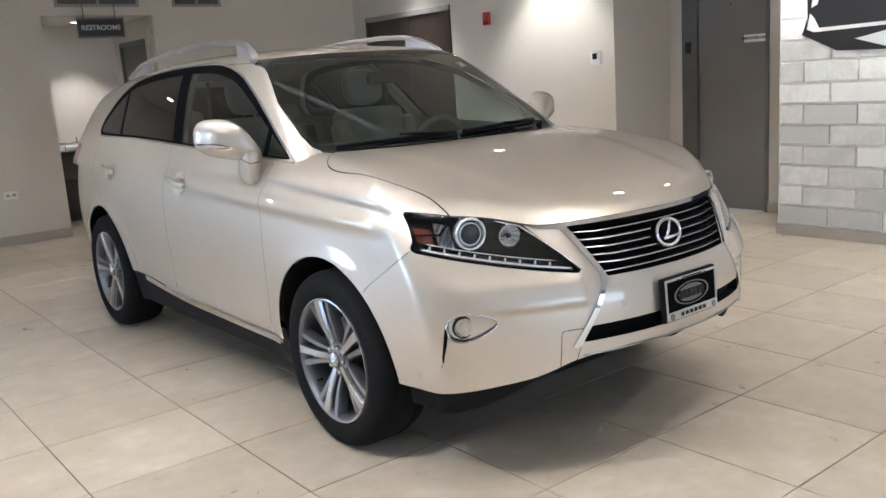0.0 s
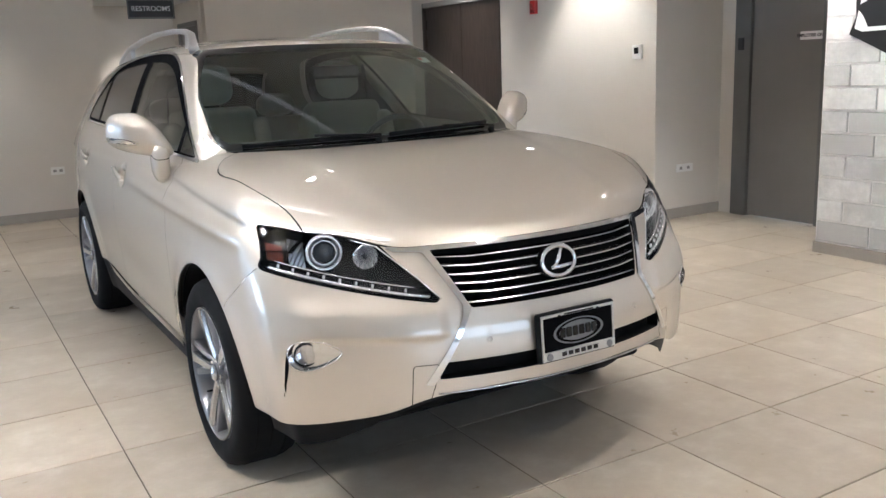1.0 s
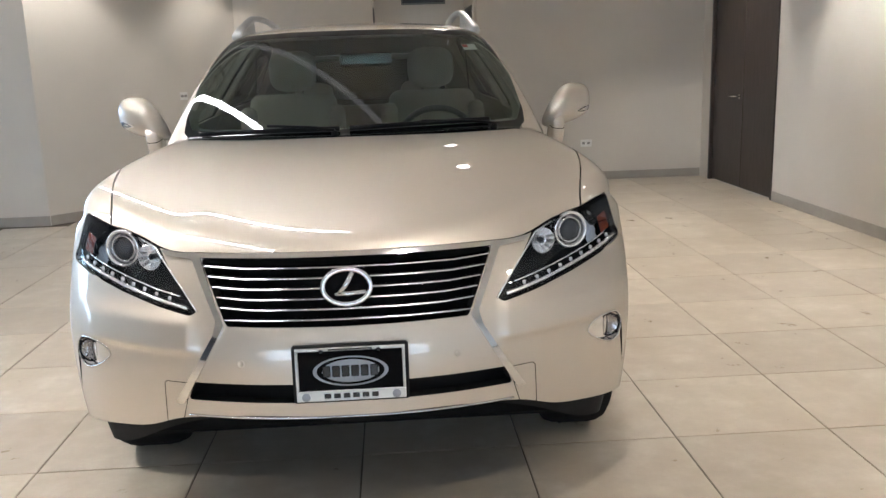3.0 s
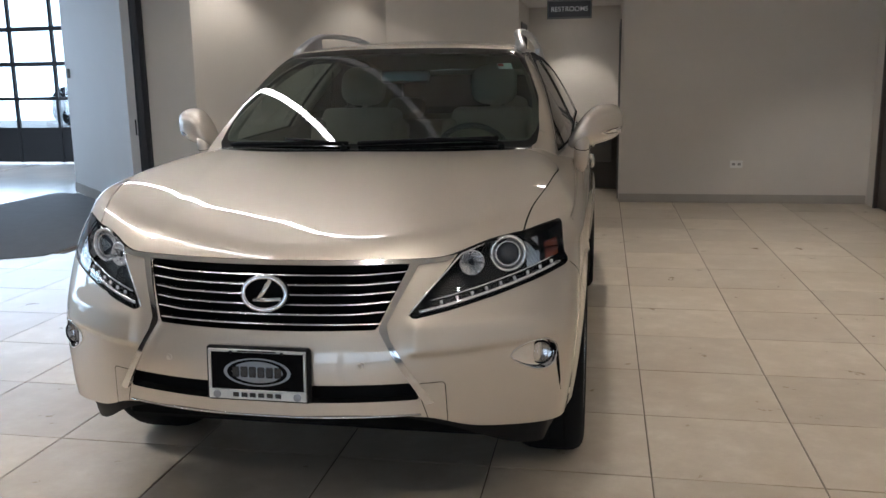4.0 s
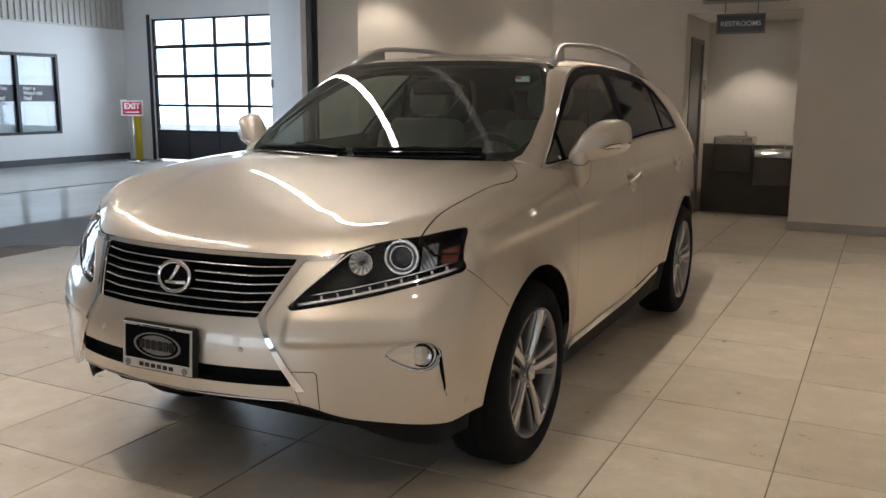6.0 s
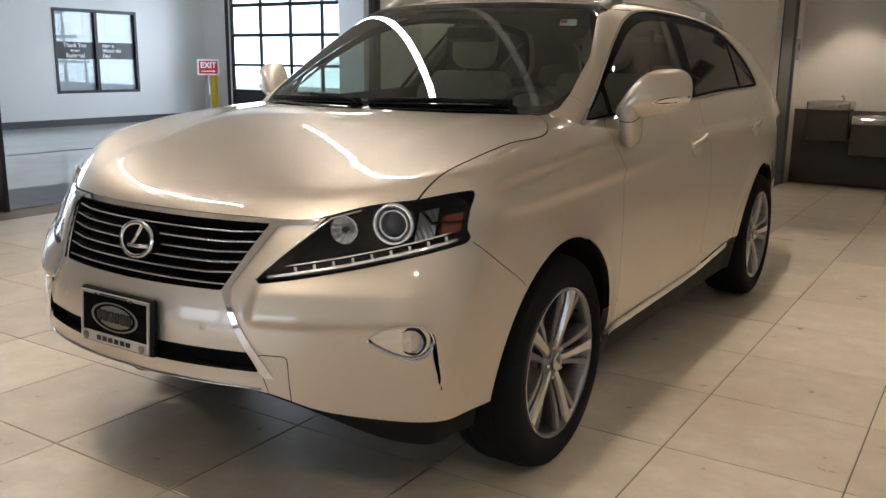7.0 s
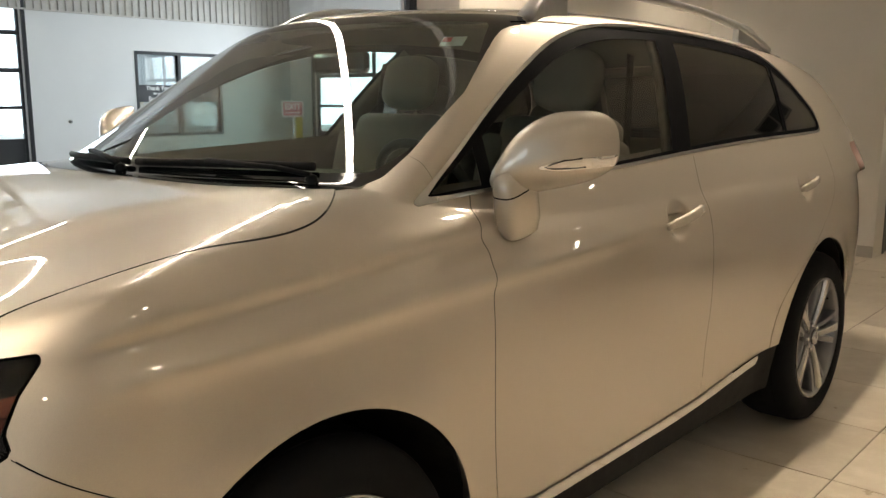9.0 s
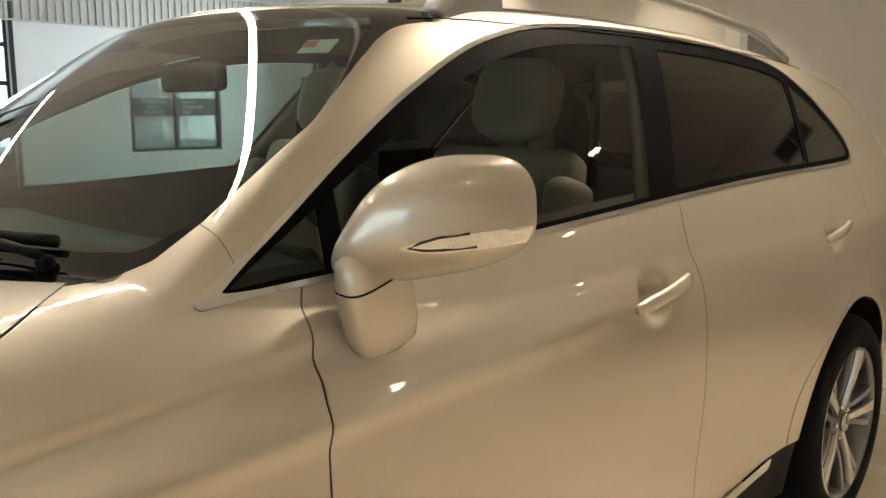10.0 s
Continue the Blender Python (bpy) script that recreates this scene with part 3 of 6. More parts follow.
def corner_at(u, z):
    """A point of the front corner, by u = 0.75 x + 0.65 y."""
    n = math.hypot(0.75, 0.65)
    e, w = np.array((0.75, 0.65)) / n, np.array((0.65, -0.75)) / n
    o = e * (u / n) + w * 1.6
    return cast((*o, z), (*-w, 0))


def normal_at(p):
    return grad(car_skin, np.array(p)[None])[0]


def near_skin(p, out=0.0):
    p = np.array(p)
    return Vector(p + normal_at(p) * out)


car = thing("car", (0, 0, 0), "champagne metallic sport utility car with chrome trim parked on tiles", "car")
STEP = 0.017
KV, KF = surface_net(car_skin, (-0.034, -1.12, 0.14), (1.02, 3.84, 1.75), STEP)
KV, KF, plus, _ = cut_skin(KV, KF, KV[:, 0] + 1e-5, car_skin)
KF = KF[plus]
LAB = np.zeros(len(KF), int)
BODY, GONE, SEAM, HOOD, BUMPER, FENDER, DOOR_F, DOOR_R, HEAD, GRILLE, CHROME, INTAKE, FOG, FOGSLIT, SHIELD, FRIT, DLO_TRIM, DLO_RIM, PANE_T, PANE_F, PANE_R, PANE_Q, POST, SILL, SILL_TRIM, COWL, REARPANE, LIP, SUNROOF, TAIL, GRILLE_RIM = range(31)


def carve(fn, label, only=(BODY,), where=None):
    """Cuts the skin along fn = 0 and gives the faces with fn < 0 a label."""
    global KV, KF, LAB
    sub = np.isin(LAB, only)
    if where is not None:
        sub &= where(KV[KF].mean(1))
    used = np.unique(KF[sub])
    val = np.ones(len(KV))
    val[used] = fn(KV[used])
    V, Fs, plus, org = cut_skin(KV, KF[sub], val, car_skin)
    LAB = np.concatenate([LAB[~sub], np.where(plus, LAB[sub][org], label)])
    KF = np.concatenate([KF[~sub], Fs])
    KV = V


def seam_line(fn, width, only=(BODY,), where=None):
    """A narrow gap along fn = 0."""
    global LAB
    keep = LAB.copy()
    carve(lambda p: fn(p), -1, only, where)
    LAB[LAB == -1] = only[0]
    carve(lambda p: np.abs(fn(p)) - width, SEAM, only, where)


def refine(where):
    """Splits the triangles there in four."""
    global KV, KF, LAB
    sub = where(KV[KF].mean(1))
    F = KF[sub]
    E = np.sort(np.concatenate([F[:, [0, 1]], F[:, [1, 2]], F[:, [2, 0]]]), 1)
    uni, inv = np.unique(E, axis=0, return_inverse=True)
    inv = inv.reshape(3, -1) + len(KV)
    N = settle(car_skin, (KV[uni[:, 0]] + KV[uni[:, 1]]) / 2, 2)
    KV = np.concatenate([KV, N])
    a, b, c = inv
    KF = np.concatenate([KF[~sub], np.stack([F[:, 0], a, c], 1), np.stack([a, F[:, 1], b], 1), np.stack([c, b, F[:, 2]], 1), np.stack([a, b, c], 1)])
    LAB = np.concatenate([LAB[~sub], np.tile(LAB[sub], 4)])


refine(lambda c: (c[:, 1] < -0.38) & (c[:, 2] > 0.42) & (c[:, 2] < 1.01))
refine(lambda c: (c[:, 0] > 0.8) & (np.minimum(np.hypot(c[:, 1] - 1.425, c[:, 2] - 1.01), np.hypot(c[:, 1] - 2.548, c[:, 2] - 1.034)) < 0.085))
refine(lambda c: (c[:, 0] > 0.66) & (c[:, 1] > -0.6) & (c[:, 1] < 0.75) & (c[:, 2] > 0.93) & (c[:, 2] < 1.12))
refine(lambda c: (c[:, 1] > 0.02) & (c[:, 1] < 0.5) & (c[:, 2] > 1.09) & (c[:, 2] < 1.25))
X, Y, Z = (lambda p: p[:, 0]), (lambda p: p[:, 1]), (lambda p: p[:, 2])
U = lambda p: 0.75 * p[:, 0] + 0.65 * p[:, 1]
is_front = lambda c: (c[:, 1] < -0.3) & (c[:, 2] < 1.02)
is_side = lambda c: c[:, 0] > 0.45

# wheel arches
ARCH = 0.434
for wy in (0.0, 2.74):
    carve(lambda p: np.hypot(p[:, 1] - wy, p[:, 2] - 0.365) - ARCH, GONE, where=lambda c: (c[:, 0] > 0.5) & (c[:, 2] < 0.95))
# lower edge of the nose, and the floor
nose_cut = spl((0, 0.45, 0.52, 0.6, 0.72, 0.85, 1.0), (0.476, 0.470, 0.456, 0.424, 0.395, 0.374, 0.366))
carve(lambda p: p[:, 2] - nose_cut(p[:, 0]), LIP, where=lambda c: c[:, 1] < -0.25)
lip_low = spl((0, 0.5, 0.62, 0.75, 1.0), (0.435, 0.425, 0.37, 0.29, 0.26))
carve(lambda p: p[:, 2] - lip_low(p[:, 0]), GONE, (LIP,))
carve(lambda p: p[:, 2] - 0.24, GONE, where=lambda c: c[:, 2] < 0.35)
# headlamps
HEAD_OUT = [(-0.275, 0.768), (-0.153, 0.786), (0.016, 0.814), (0.174, 0.846), (0.302, 0.874), (0.318, 0.884), (0.307, 0.909), (0.319, 0.957), (0.342, 1.004), (0.272, 0.996), (0.165, 0.978), (0.023, 0.960), (-0.064, 0.938), (-0.118, 0.894), (-0.203, 0.827)]
head_sd = lambda p: poly_sd(U(p), Z(p), HEAD_OUT, 0.006)
carve(head_sd, HEAD, where=is_front)
carve(lambda p: head_sd(p) - 0.005, SEAM, where=is_front)
# bonnet
hood_front = spl((0, 0.45, 0.53, 0.573, 0.635, 0.74, 0.85), (0.929, 0.928, 0.932, 0.943, 0.963, 0.981, 0.993))
hood_side = spl((-0.75, -0.6, -0.4, -0.13, 0.04, 0.15, 0.25, 0.31), (0.745, 0.753, 0.797, 0.831, 0.826, 0.782, 0.69, 0.62))
hood_back = spl((0, 0.3, 0.52, 0.64, 0.75), (0.112, 0.115, 0.165, 0.245, 0.335))
hood_sd = lambda p: np.maximum(np.maximum(X(p) - hood_side(Y(p)), hood_front(X(p)) - Z(p)), Y(p) - hood_back(X(p)))
is_top = lambda c: (c[:, 1] < 0.6) & (c[:, 2] > 0.88)
seam_line(hood_sd, 0.0024, where=is_top)
carve(hood_sd, HOOD, where=is_top)
# grille, its chrome surround and the lower intake
GR = [(-0.1, 0.914), (0.428, 0.914), (0.352, 0.750), (0.345, 0.739), (-0.1, 0.736)]
carve(lambda p: poly_sd(X(p), Z(p), GR, 0.004), GRILLE, where=is_front)
SURR = [(-0.1, 0.929), (0.56, 0.930), (0.535, 0.917), (0.452, 0.910), (0.375, 0.750), (0.385, 0.712), (0.512, 0.512), (0.486, 0.509), (0.352, 0.739), (0.428, 0.914), (-0.1, 0.914)]
carve(lambda p: poly_sd(X(p), Z(p), SURR, 0.0), CHROME, where=is_front)
IN = [(-0.1, 0.580), (0.449, 0.578), (0.474, 0.523), (-0.1, 0.523)]
carve(lambda p: poly_sd(X(p), Z(p), IN, 0.004), INTAKE, where=is_front)
# fog lamps and the slits beside them
FOGS = smooth_loop([(0.030, 0.622), (0.079, 0.656), (0.148, 0.662), (0.193, 0.646), (0.210, 0.612), (0.194, 0.575), (0.15, 0.563), (0.088, 0.582)], 5)
carve(lambda p: poly_sd(U(p), Z(p), FOGS), FOG, where=is_front)
SLIT = [(0.202, 0.640), (0.213, 0.630), (0.221, 0.582), (0.236, 0.468), (0.231, 0.468), (0.209, 0.565)]
carve(lambda p: poly_sd(U(p), Z(p), SLIT), FOGSLIT, where=is_front)
# bumper and wing
bump_y = spl((0.3, 0.6, 0.712, 0.806, 0.873, 0.91), (-0.25, -0.28, -0.308, -0.448, -0.536, -0.57))
bump_sd = lambda p: Y(p) - bump_y(Z(p))
seam_line(bump_sd, 0.002, where=lambda c: is_front(c) & (c[:, 2] < 0.875) & (c[:, 0] > 0.7))
TOW = [(0.462, 0.574), (0.546, 0.574), (0.552, 0.412), (0.51, 0.412)]
seam_line(lambda p: poly_sd(X(p), Z(p), TOW, 0.012), 0.0012, where=is_front)
carve(bump_sd, BUMPER, where=lambda c: is_front(c) & (c[:, 2] < 0.94))
# side windows
DLO = smooth_loop([(0.382, 1.139), (0.385, 1.139), (0.60, 1.155), (1.18, 1.178), (1.655, 1.199), (2.2, 1.217), (2.84, 1.226), (2.965, 1.237), (3.0, 1.28), (2.965, 1.36), (2.80, 1.50), (2.58, 1.578), (2.05, 1.617), (1.5, 1.612), (1.16, 1.554), (0.90, 1.454), (0.70, 1.348), (0.53, 1.242), (0.425, 1.178), (0.380, 1.150)], 6)
dlo_sd = lambda p: poly_sd(Y(p), Z(p), DLO)
is_glass = lambda c: (c[:, 0] > 0.5) & (c[:, 2] > 1.08) & (c[:, 1] > 0.25) & (c[:, 1] < 3.1)
refine(lambda c: is_glass(c) & (np.abs(dlo_sd(c)) < 0.05))
carve(dlo_sd, DLO_TRIM, where=is_glass)
carve(lambda p: dlo_sd(p) + 0.009 + 0.006 * bell(Y(p) - 0.40, 0.05), DLO_RIM, (DLO_TRIM,))
rim = spl((1.1, 1.2, 1.3, 1.45, 1.62), (0.0, 0.003, 0.015, 0.028, 0.034))
carve(lambda p: dlo_sd(p) + 0.016 + rim(Z(p)), PANE_F, (DLO_RIM,))
post_b = lambda p: np.abs(Y(p) - 1.585 - 0.70 * (Z(p) - 1.2)) - 0.064
post_c = lambda p: np.abs(Y(p) - 2.515 - 0.62 * (Z(p) - 1.2)) - 0.016
post_a = lambda p: np.abs(Y(p) - 0.615 - 0.18 * (Z(p) - 1.2)) - 0.02
for post in (post_a, post_b, post_c):
    carve(post, POST, (PANE_F,))
carve(lambda p: Y(p) - 0.615 - 0.18 * (Z(p) - 1.2), PANE_T, (PANE_F,))
carve(lambda p: 1.585 + 0.70 * (Z(p) - 1.2) - Y(p), PANE_R, (PANE_F,))
carve(lambda p: 2.515 + 0.62 * (Z(p) - 1.2) - Y(p), PANE_Q, (PANE_R,))
# windscreen with its black edge, and the cowl below it
SH = [(-0.2, 1.172), (0.3, 1.171), (0.6, 1.172), (0.69, 1.176), (0.722, 1.20), (0.726, 1.25), (0.705, 1.39), (0.652, 1.50), (0.608, 1.585), (0.578, 1.607), (0.3, 1.619), (-0.2, 1.622)]
sh_sd = lambda p: poly_sd(X(p), Z(p), SH, 0.012)
is_shield = lambda c: (c[:, 1] > -0.1) & (c[:, 1] < 1.3) & (c[:, 2] > 1.06) & (c[:, 0] < 0.8)
carve(sh_sd, FRIT, where=lambda c: is_shield(c) & (c[:, 1] < 0.16 + 1.62 * (c[:, 2] - 1.1) + 0.33 * c[:, 0] ** 2))
frit = spl((1.17, 1.21, 1.25, 1.5, 1.62), (0.040, 0.032, 0.012, 0.012, 0.030))
carve(lambda p: sh_sd(p) + frit(Z(p)), SHIELD, (FRIT,))
carve(lambda p: np.maximum(hood_back(X(p)) + 0.002 - Y(p), X(p) - 0.715 + 0.25 * np.clip(Z(p) - 1.14, 0, 1)), COWL, where=lambda c: is_shield(c) & (c[:, 2] < 1.215) & (c[:, 1] < 0.5))
# doors, wing, sill
def side_seam(zs, ys):
    f = spl(zs, ys)
    return lambda p: Y(p) - f(Z(p))


seam_f = side_seam((0.25, 0.38, 0.47, 0.78, 0.88, 1.02, 1.09, 1.15), (0.60, 0.558, 0.535, 0.497, 0.499, 0.506, 0.521, 0.542))
seam_b = side_seam((0.25, 0.41, 0.6, 0.79, 0.97, 1.09, 1.2), (1.665, 1.655, 1.643, 1.637, 1.64, 1.628, 1.658))
seam_r = side_seam((0.25, 0.7, 0.8, 0.93, 1.08, 1.16, 1.25), (2.3, 2.42, 2.62, 2.85, 2.94, 2.935, 2.9))
sill_top = spl((0.3, 0.7, 1.2, 1.63, 1.9, 2.1, 2.4), (0.366, 0.368, 0.374, 0.386, 0.408, 0.424, 0.43))
carve(lambda p: np.maximum(Z(p) - sill_top(Y(p)), np.abs(Y(p) - 1.37) - 1.05), SILL, where=lambda c: is_side(c) & (c[:, 2] < 0.5))
carve(lambda p: np.maximum(sill_top(Y(p)) - 0.034 - Z(p), np.abs(Y(p) - 1.30) - 0.83), SILL_TRIM, (SILL,))
below = lambda c: is_side(c) & (c[:, 2] < 1.19) & (c[:, 1] > 0.3) & (c[:, 1] < 3.1)
for seam in (seam_f, seam_b, seam_r):
    seam_line(seam, 0.0017, where=below)
seam_line(lambda p: Y(p) - 0.452 + 0.2 * (Z(p) - 1.19), 0.0007, where=lambda c: (c[:, 0] > 0.69) & (c[:, 2] > 1.165) & (c[:, 2] < 1.27) & (c[:, 1] > 0.38) & (c[:, 1] < 0.5))
carve(lambda p: np.maximum(seam_f(p), Z(p) - 1.165), FENDER, where=lambda c: (c[:, 0] > 0.6) & (c[:, 1] < 0.6))
carve(lambda p: seam_b(p), DOOR_F, where=below)
carve(lambda p: seam_r(p), DOOR_R, where=below)
# rear window, tail lamp, roof glass
is_rear = lambda c: c[:, 1] > 3.0
RW = [(-0.2, 1.2), (0.52, 1.2), (0.60, 1.23), (0.56, 1.48), (0.5, 1.51), (-0.2, 1.53)]
carve(lambda p: poly_sd(X(p), Z(p), RW, 0.03), REARPANE, where=lambda c: is_rear(c) & (c[:, 2] > 1.15) & (c[:, 2] < 1.56))
TL = [(3.36, 1.17), (3.8, 1.17), (3.8, 0.93), (3.5, 0.93)]
carve(lambda p: np.maximum(poly_sd(Y(p), Z(p), TL, 0.03), 0.3 - X(p)), TAIL, where=is_rear)
SR = [(-0.2, 1.22), (0.40, 1.24), (0.41, 1.85), (-0.2, 1.86)]
carve(lambda p: poly_sd(X(p), Y(p), SR, 0.03), SUNROOF, where=lambda c: c[:, 2] > 1.55)

KN = grad(car_skin, KV)


def skin(name, labels, mat, parent=car, push=0.0, both=True, tag="", side=None):
    """The faces with these labels as parts, one for each side, or one across the car; pushed in by push."""
    F = KF[np.isin(LAB, labels)]
    V = KV - KN * push
    if both:
        return [skin_part(name, V, F, mat, parent, KN, mir, tag) for mir in (False, True)]
    n = len(V)
    W = V * np.array((-1, 1, 1))
    VV, NN = np.concatenate([V, W]), np.concatenate([KN, KN * np.array((-1, 1, 1))])
    return skin_part(name, VV, np.concatenate([F, F[:, ::-1] + n]), mat, parent, NN, False, tag)


body = skin("body", (BODY,), PAINT, both=False)


def islands(F):
    """Splits faces into connected sets."""
    root = np.arange(len(KV))
    for _ in range(400):
        low = root[F].min(1)
        nxt = root.copy()
        for c in range(3):
            np.minimum.at(nxt, F[:, c], low)
        nxt = nxt[nxt]
        if (nxt == root).all():
            break
        root = nxt
    tag = root[F[:, 0]]
    return [F[tag == k] for k in np.unique(tag)]


for gap_faces in islands(KF[LAB == SEAM]):
    for mir in (False, True):
        skin_part("panel_gap", KV - KN * 0.010, gap_faces, GAP, car, KN, mir)
skin("bonnet", (HOOD,), PAINT, both=False)
bumper = skin("front_bumper", (BUMPER,), PAINT, both=False)
fenders = skin("fender", (FENDER,), PAINT)
doors_f = skin("front_door", (DOOR_F,), PAINT)
doors_r = skin("rear_door", (DOOR_R,), PAINT)
skin("windscreen", (SHIELD,), GLASS, both=False, tag="clear green-tinted windscreen")
skin("windscreen_edge", (FRIT,), FRITM, body, both=False)
skin("cowl", (COWL,), PLASTIC, push=0.016, tag="black plastic cowl below the windscreen")
skin("window_trim", (DLO_TRIM,), CHROMEM, push=-0.002, tag="chrome window trim")
skin("window_frame", (DLO_RIM, POST), FRAMEB, push=0.001)
for d, lab, nm, mt in ((doors_f, PANE_F, "window", SIDEGLASS), (doors_f, PANE_T, "corner_window", SIDEGLASS), (doors_r, PANE_R, "window", PRIVACY)):
    for side, ob in zip(d, skin(nm, (lab,), mt, push=0.004)):
        ob.parent = side
skin("quarter_window", (PANE_Q,), PRIVACY, push=0.003)
skin("rear_window", (REARPANE,), PRIVACY, both=False, push=0.004)
skin("sunroof", (SUNROOF,), GLOSSB, both=False, tag="dark glass sunroof")
skin("sill_cladding", (SILL,), PLASTIC, push=0.006, tag="black plastic sill cladding")
skin("sill_trim", (SILL_TRIM,), CHROMEM, push=-0.006, tag="chrome sill trim")
skin("tail_lamp", (TAIL,), REDLENS)
skin("valance", (LIP,), PLASTIC, both=False, push=0.045, tag="black plastic lower valance")
skin("grille_back", (GRILLE,), GAP, both=False, push=0.06)
skin("grille_surround", (CHROME,), CHROMEM, both=False, push=-0.009, tag="chrome spindle grille surround")
skin("intake", (INTAKE,), GAP, both=False, push=0.04)
skin("fog_slit", (FOGSLIT,), GAP, push=0.03)


def edge_wall(name, labels, mat, depth, parent=car, lift=0.0, both=True):
    """A band that closes the edge of an opening in the skin, running inward."""
    F = KF[np.isin(LAB, labels)]
    E = np.concatenate([F[:, [0, 1]], F[:, [1, 2]], F[:, [2, 0]]])
    key = np.sort(E, 1)
    uni, inv, cnt = np.unique(key, axis=0, return_inverse=True, return_counts=True)
    E = E[cnt[inv.reshape(-1)] == 1]
    E = E[(np.abs(KV[E][:, :, 0]) > 2e-4).any(1)]
    V = np.concatenate([KV + KN * lift, KV - KN * depth])
    n = len(KV)
    F2 = np.concatenate([np.stack([E[:, 0], E[:, 1], E[:, 1] + n], 1), np.stack([E[:, 0], E[:, 1] + n, E[:, 0] + n], 1)])
    return [skin_part(name, V, F2, mat, parent, None, mir) for mir in (False, True)]


edge_wall("grille_edge", (GRILLE,), GAP, 0.06)
edge_wall("intake_edge", (INTAKE,), GAP, 0.04)
edge_wall("fog_edge", (FOGSLIT,), GAP, 0.03)
edge_wall("trim_edge", (CHROME,), CHROMEM, 0.002, lift=0.009)

# wheel houses
for sx in (-1, 1):
    for wy in (0.0, 2.74):
        bm = bmesh.new()
        n = 36
        rings = []
        for r, xx in ((ARCH + 0.003, 0.938), (ARCH + 0.004, 0.90), (ARCH + 0.012, 0.60), (0.03, 0.60)):
            rings.append([bm.verts.new((sx * min(xx, float(side_w(0.365 + r * math.sin(a))) - 0.012 - float(front_in(wy + r * math.cos(a)))), wy + r * math.cos(a), 0.365 + r * math.sin(a))) for a in (math.pi * (-0.01 + 1.02 * i / n) for i in range(n + 1))])
        for r0, r1 in zip(rings, rings[1:]):
            for i in range(n):
                bm.faces.new((r0[i], r0[i + 1], r1[i + 1], r1[i]))
        part("wheel_house", bm, LINER, car, "black wheel house liner")
boxed("underbody", (-0.70, -0.62, 0.27), (0.70, 3.45, 0.36), GAP, car, 0.02)

# ---- wheels ----
def build_wheel(name, wy, sx):
    w = thing(name, (0, 0, 0))
    w.parent = car
    m = pose(sx * 0.936, wy, 0.367, 0, 90 if sx > 0 else -90, 0)
    bm = bmesh.new()
    tyre = [(0.255, -0.225), (0.268, -0.235), (0.32, -0.238), (0.352, -0.225), (0.364, -0.195), (0.3675, -0.15), (0.3675, -0.06), (0.364, -0.028), (0.353, -0.004), (0.335, 0.008), (0.31, 0.013), (0.285, 0.011), (0.265, 0.004), (0.255, -0.006), (0.25, -0.03), (0.25, -0.2)]
    lathe(bm, tyre, m, 72, True)
    part("tyre", bm, RUBBER, w, "black rubber tyre", True)
    bm = bmesh.new()
    for k in range(3):
        g = -0.055 - 0.055 * k
        lathe(bm, [(0.3655, g - 0.004), (0.3684, g - 0.004), (0.3684, g + 0.004), (0.3655, g + 0.004)], m, 48, True)
    part("tread_groove", bm, GAP, w)
    bm = bmesh.new()
    rim = [(0.2535, -0.012), (0.2585, -0.004), (0.2585, 0.003), (0.2535, 0.005), (0.246, -0.002), (0.242, -0.012), (0.236, -0.06), (0.226, -0.13), (0.22, -0.2), (0.245, -0.22), (0.245, -0.2), (0.25, -0.1)]
    lathe(bm, rim, m, 72, True)
    r = part("rim", bm, ALLOYD, w, "silver five-spoke alloy rim", True)
    bm = bmesh.new()
    lathe(bm, [(0.2545, 0.0035), (0.2590, 0.0025), (0.2590, 0.0062), (0.2545, 0.0072)], m, 72, True)
    part("rim_edge", bm, ALLOY, r)
    for k in range(5):
        # a wide machined blade between two narrow grey ones
        a0 = 2 * math.pi * k / 5 + math.pi / 2
        c, sn = math.cos(a0), math.sin(a0)
        blades = [("spoke", ALLOY, [(0.030 + 0.220 * q, 0.0, 0.006 * q - 0.020 * (1 - q) ** 2, 0.0125 + 0.009 * q * q, 0.013) for q in np.linspace(0, 1, 7)])]
        for sgn in (-1, 1):
            blades.append(("spoke_side", ALLOYD, [(0.060 + 0.186 * q, sgn * (0.024 + 0.026 * q + 0.016 * q * q), -0.014 + 0.012 * q - 0.02 * (1 - q) ** 2, 0.008 + 0.006 * q, 0.012) for q in np.linspace(0, 1, 7)]))
        for nm, mt, path in blades:
            bm = bmesh.new()
            rings = []
            for rr, off, hz, wd, fall in path:
                ring = [(-wd * 1.25, -0.045), (-wd * 1.12, -fall), (-wd * 0.9, -0.0015), (-wd * 0.8, 0.0), (wd * 0.8, 0.0), (wd * 0.9, -0.0015), (wd * 1.12, -fall), (wd * 1.25, -0.045)]
                rings.append([bm.verts.new(m @ Vector((c * rr - sn * (off + du), sn * rr + c * (off + du), hz + dh))) for du, dh in ring])
            for r0, r1 in zip(rings, rings[1:]):
                for i in range(8):
                    j = (i + 1) % 8
                    bm.faces.new((r0[i], r0[j], r1[j], r1[i]))
            bm.faces.new(rings[0]), bm.faces.new(rings[-1])
            bmesh.ops.recalc_face_normals(bm, faces=bm.faces)
            part(nm, bm, mt, r)
    bm = bmesh.new()
    lathe(bm, [(0.0, 0.0), (0.005, 0.0), (0.004, 0.028), (0.0, 0.03)], m @ pose(-0.225 * math.sin(0.65), 0.225 * math.cos(0.65), -0.05), 10)
    part("tyre_valve", bm, RUBBER, r, smooth=True)
    bm = bmesh.new()
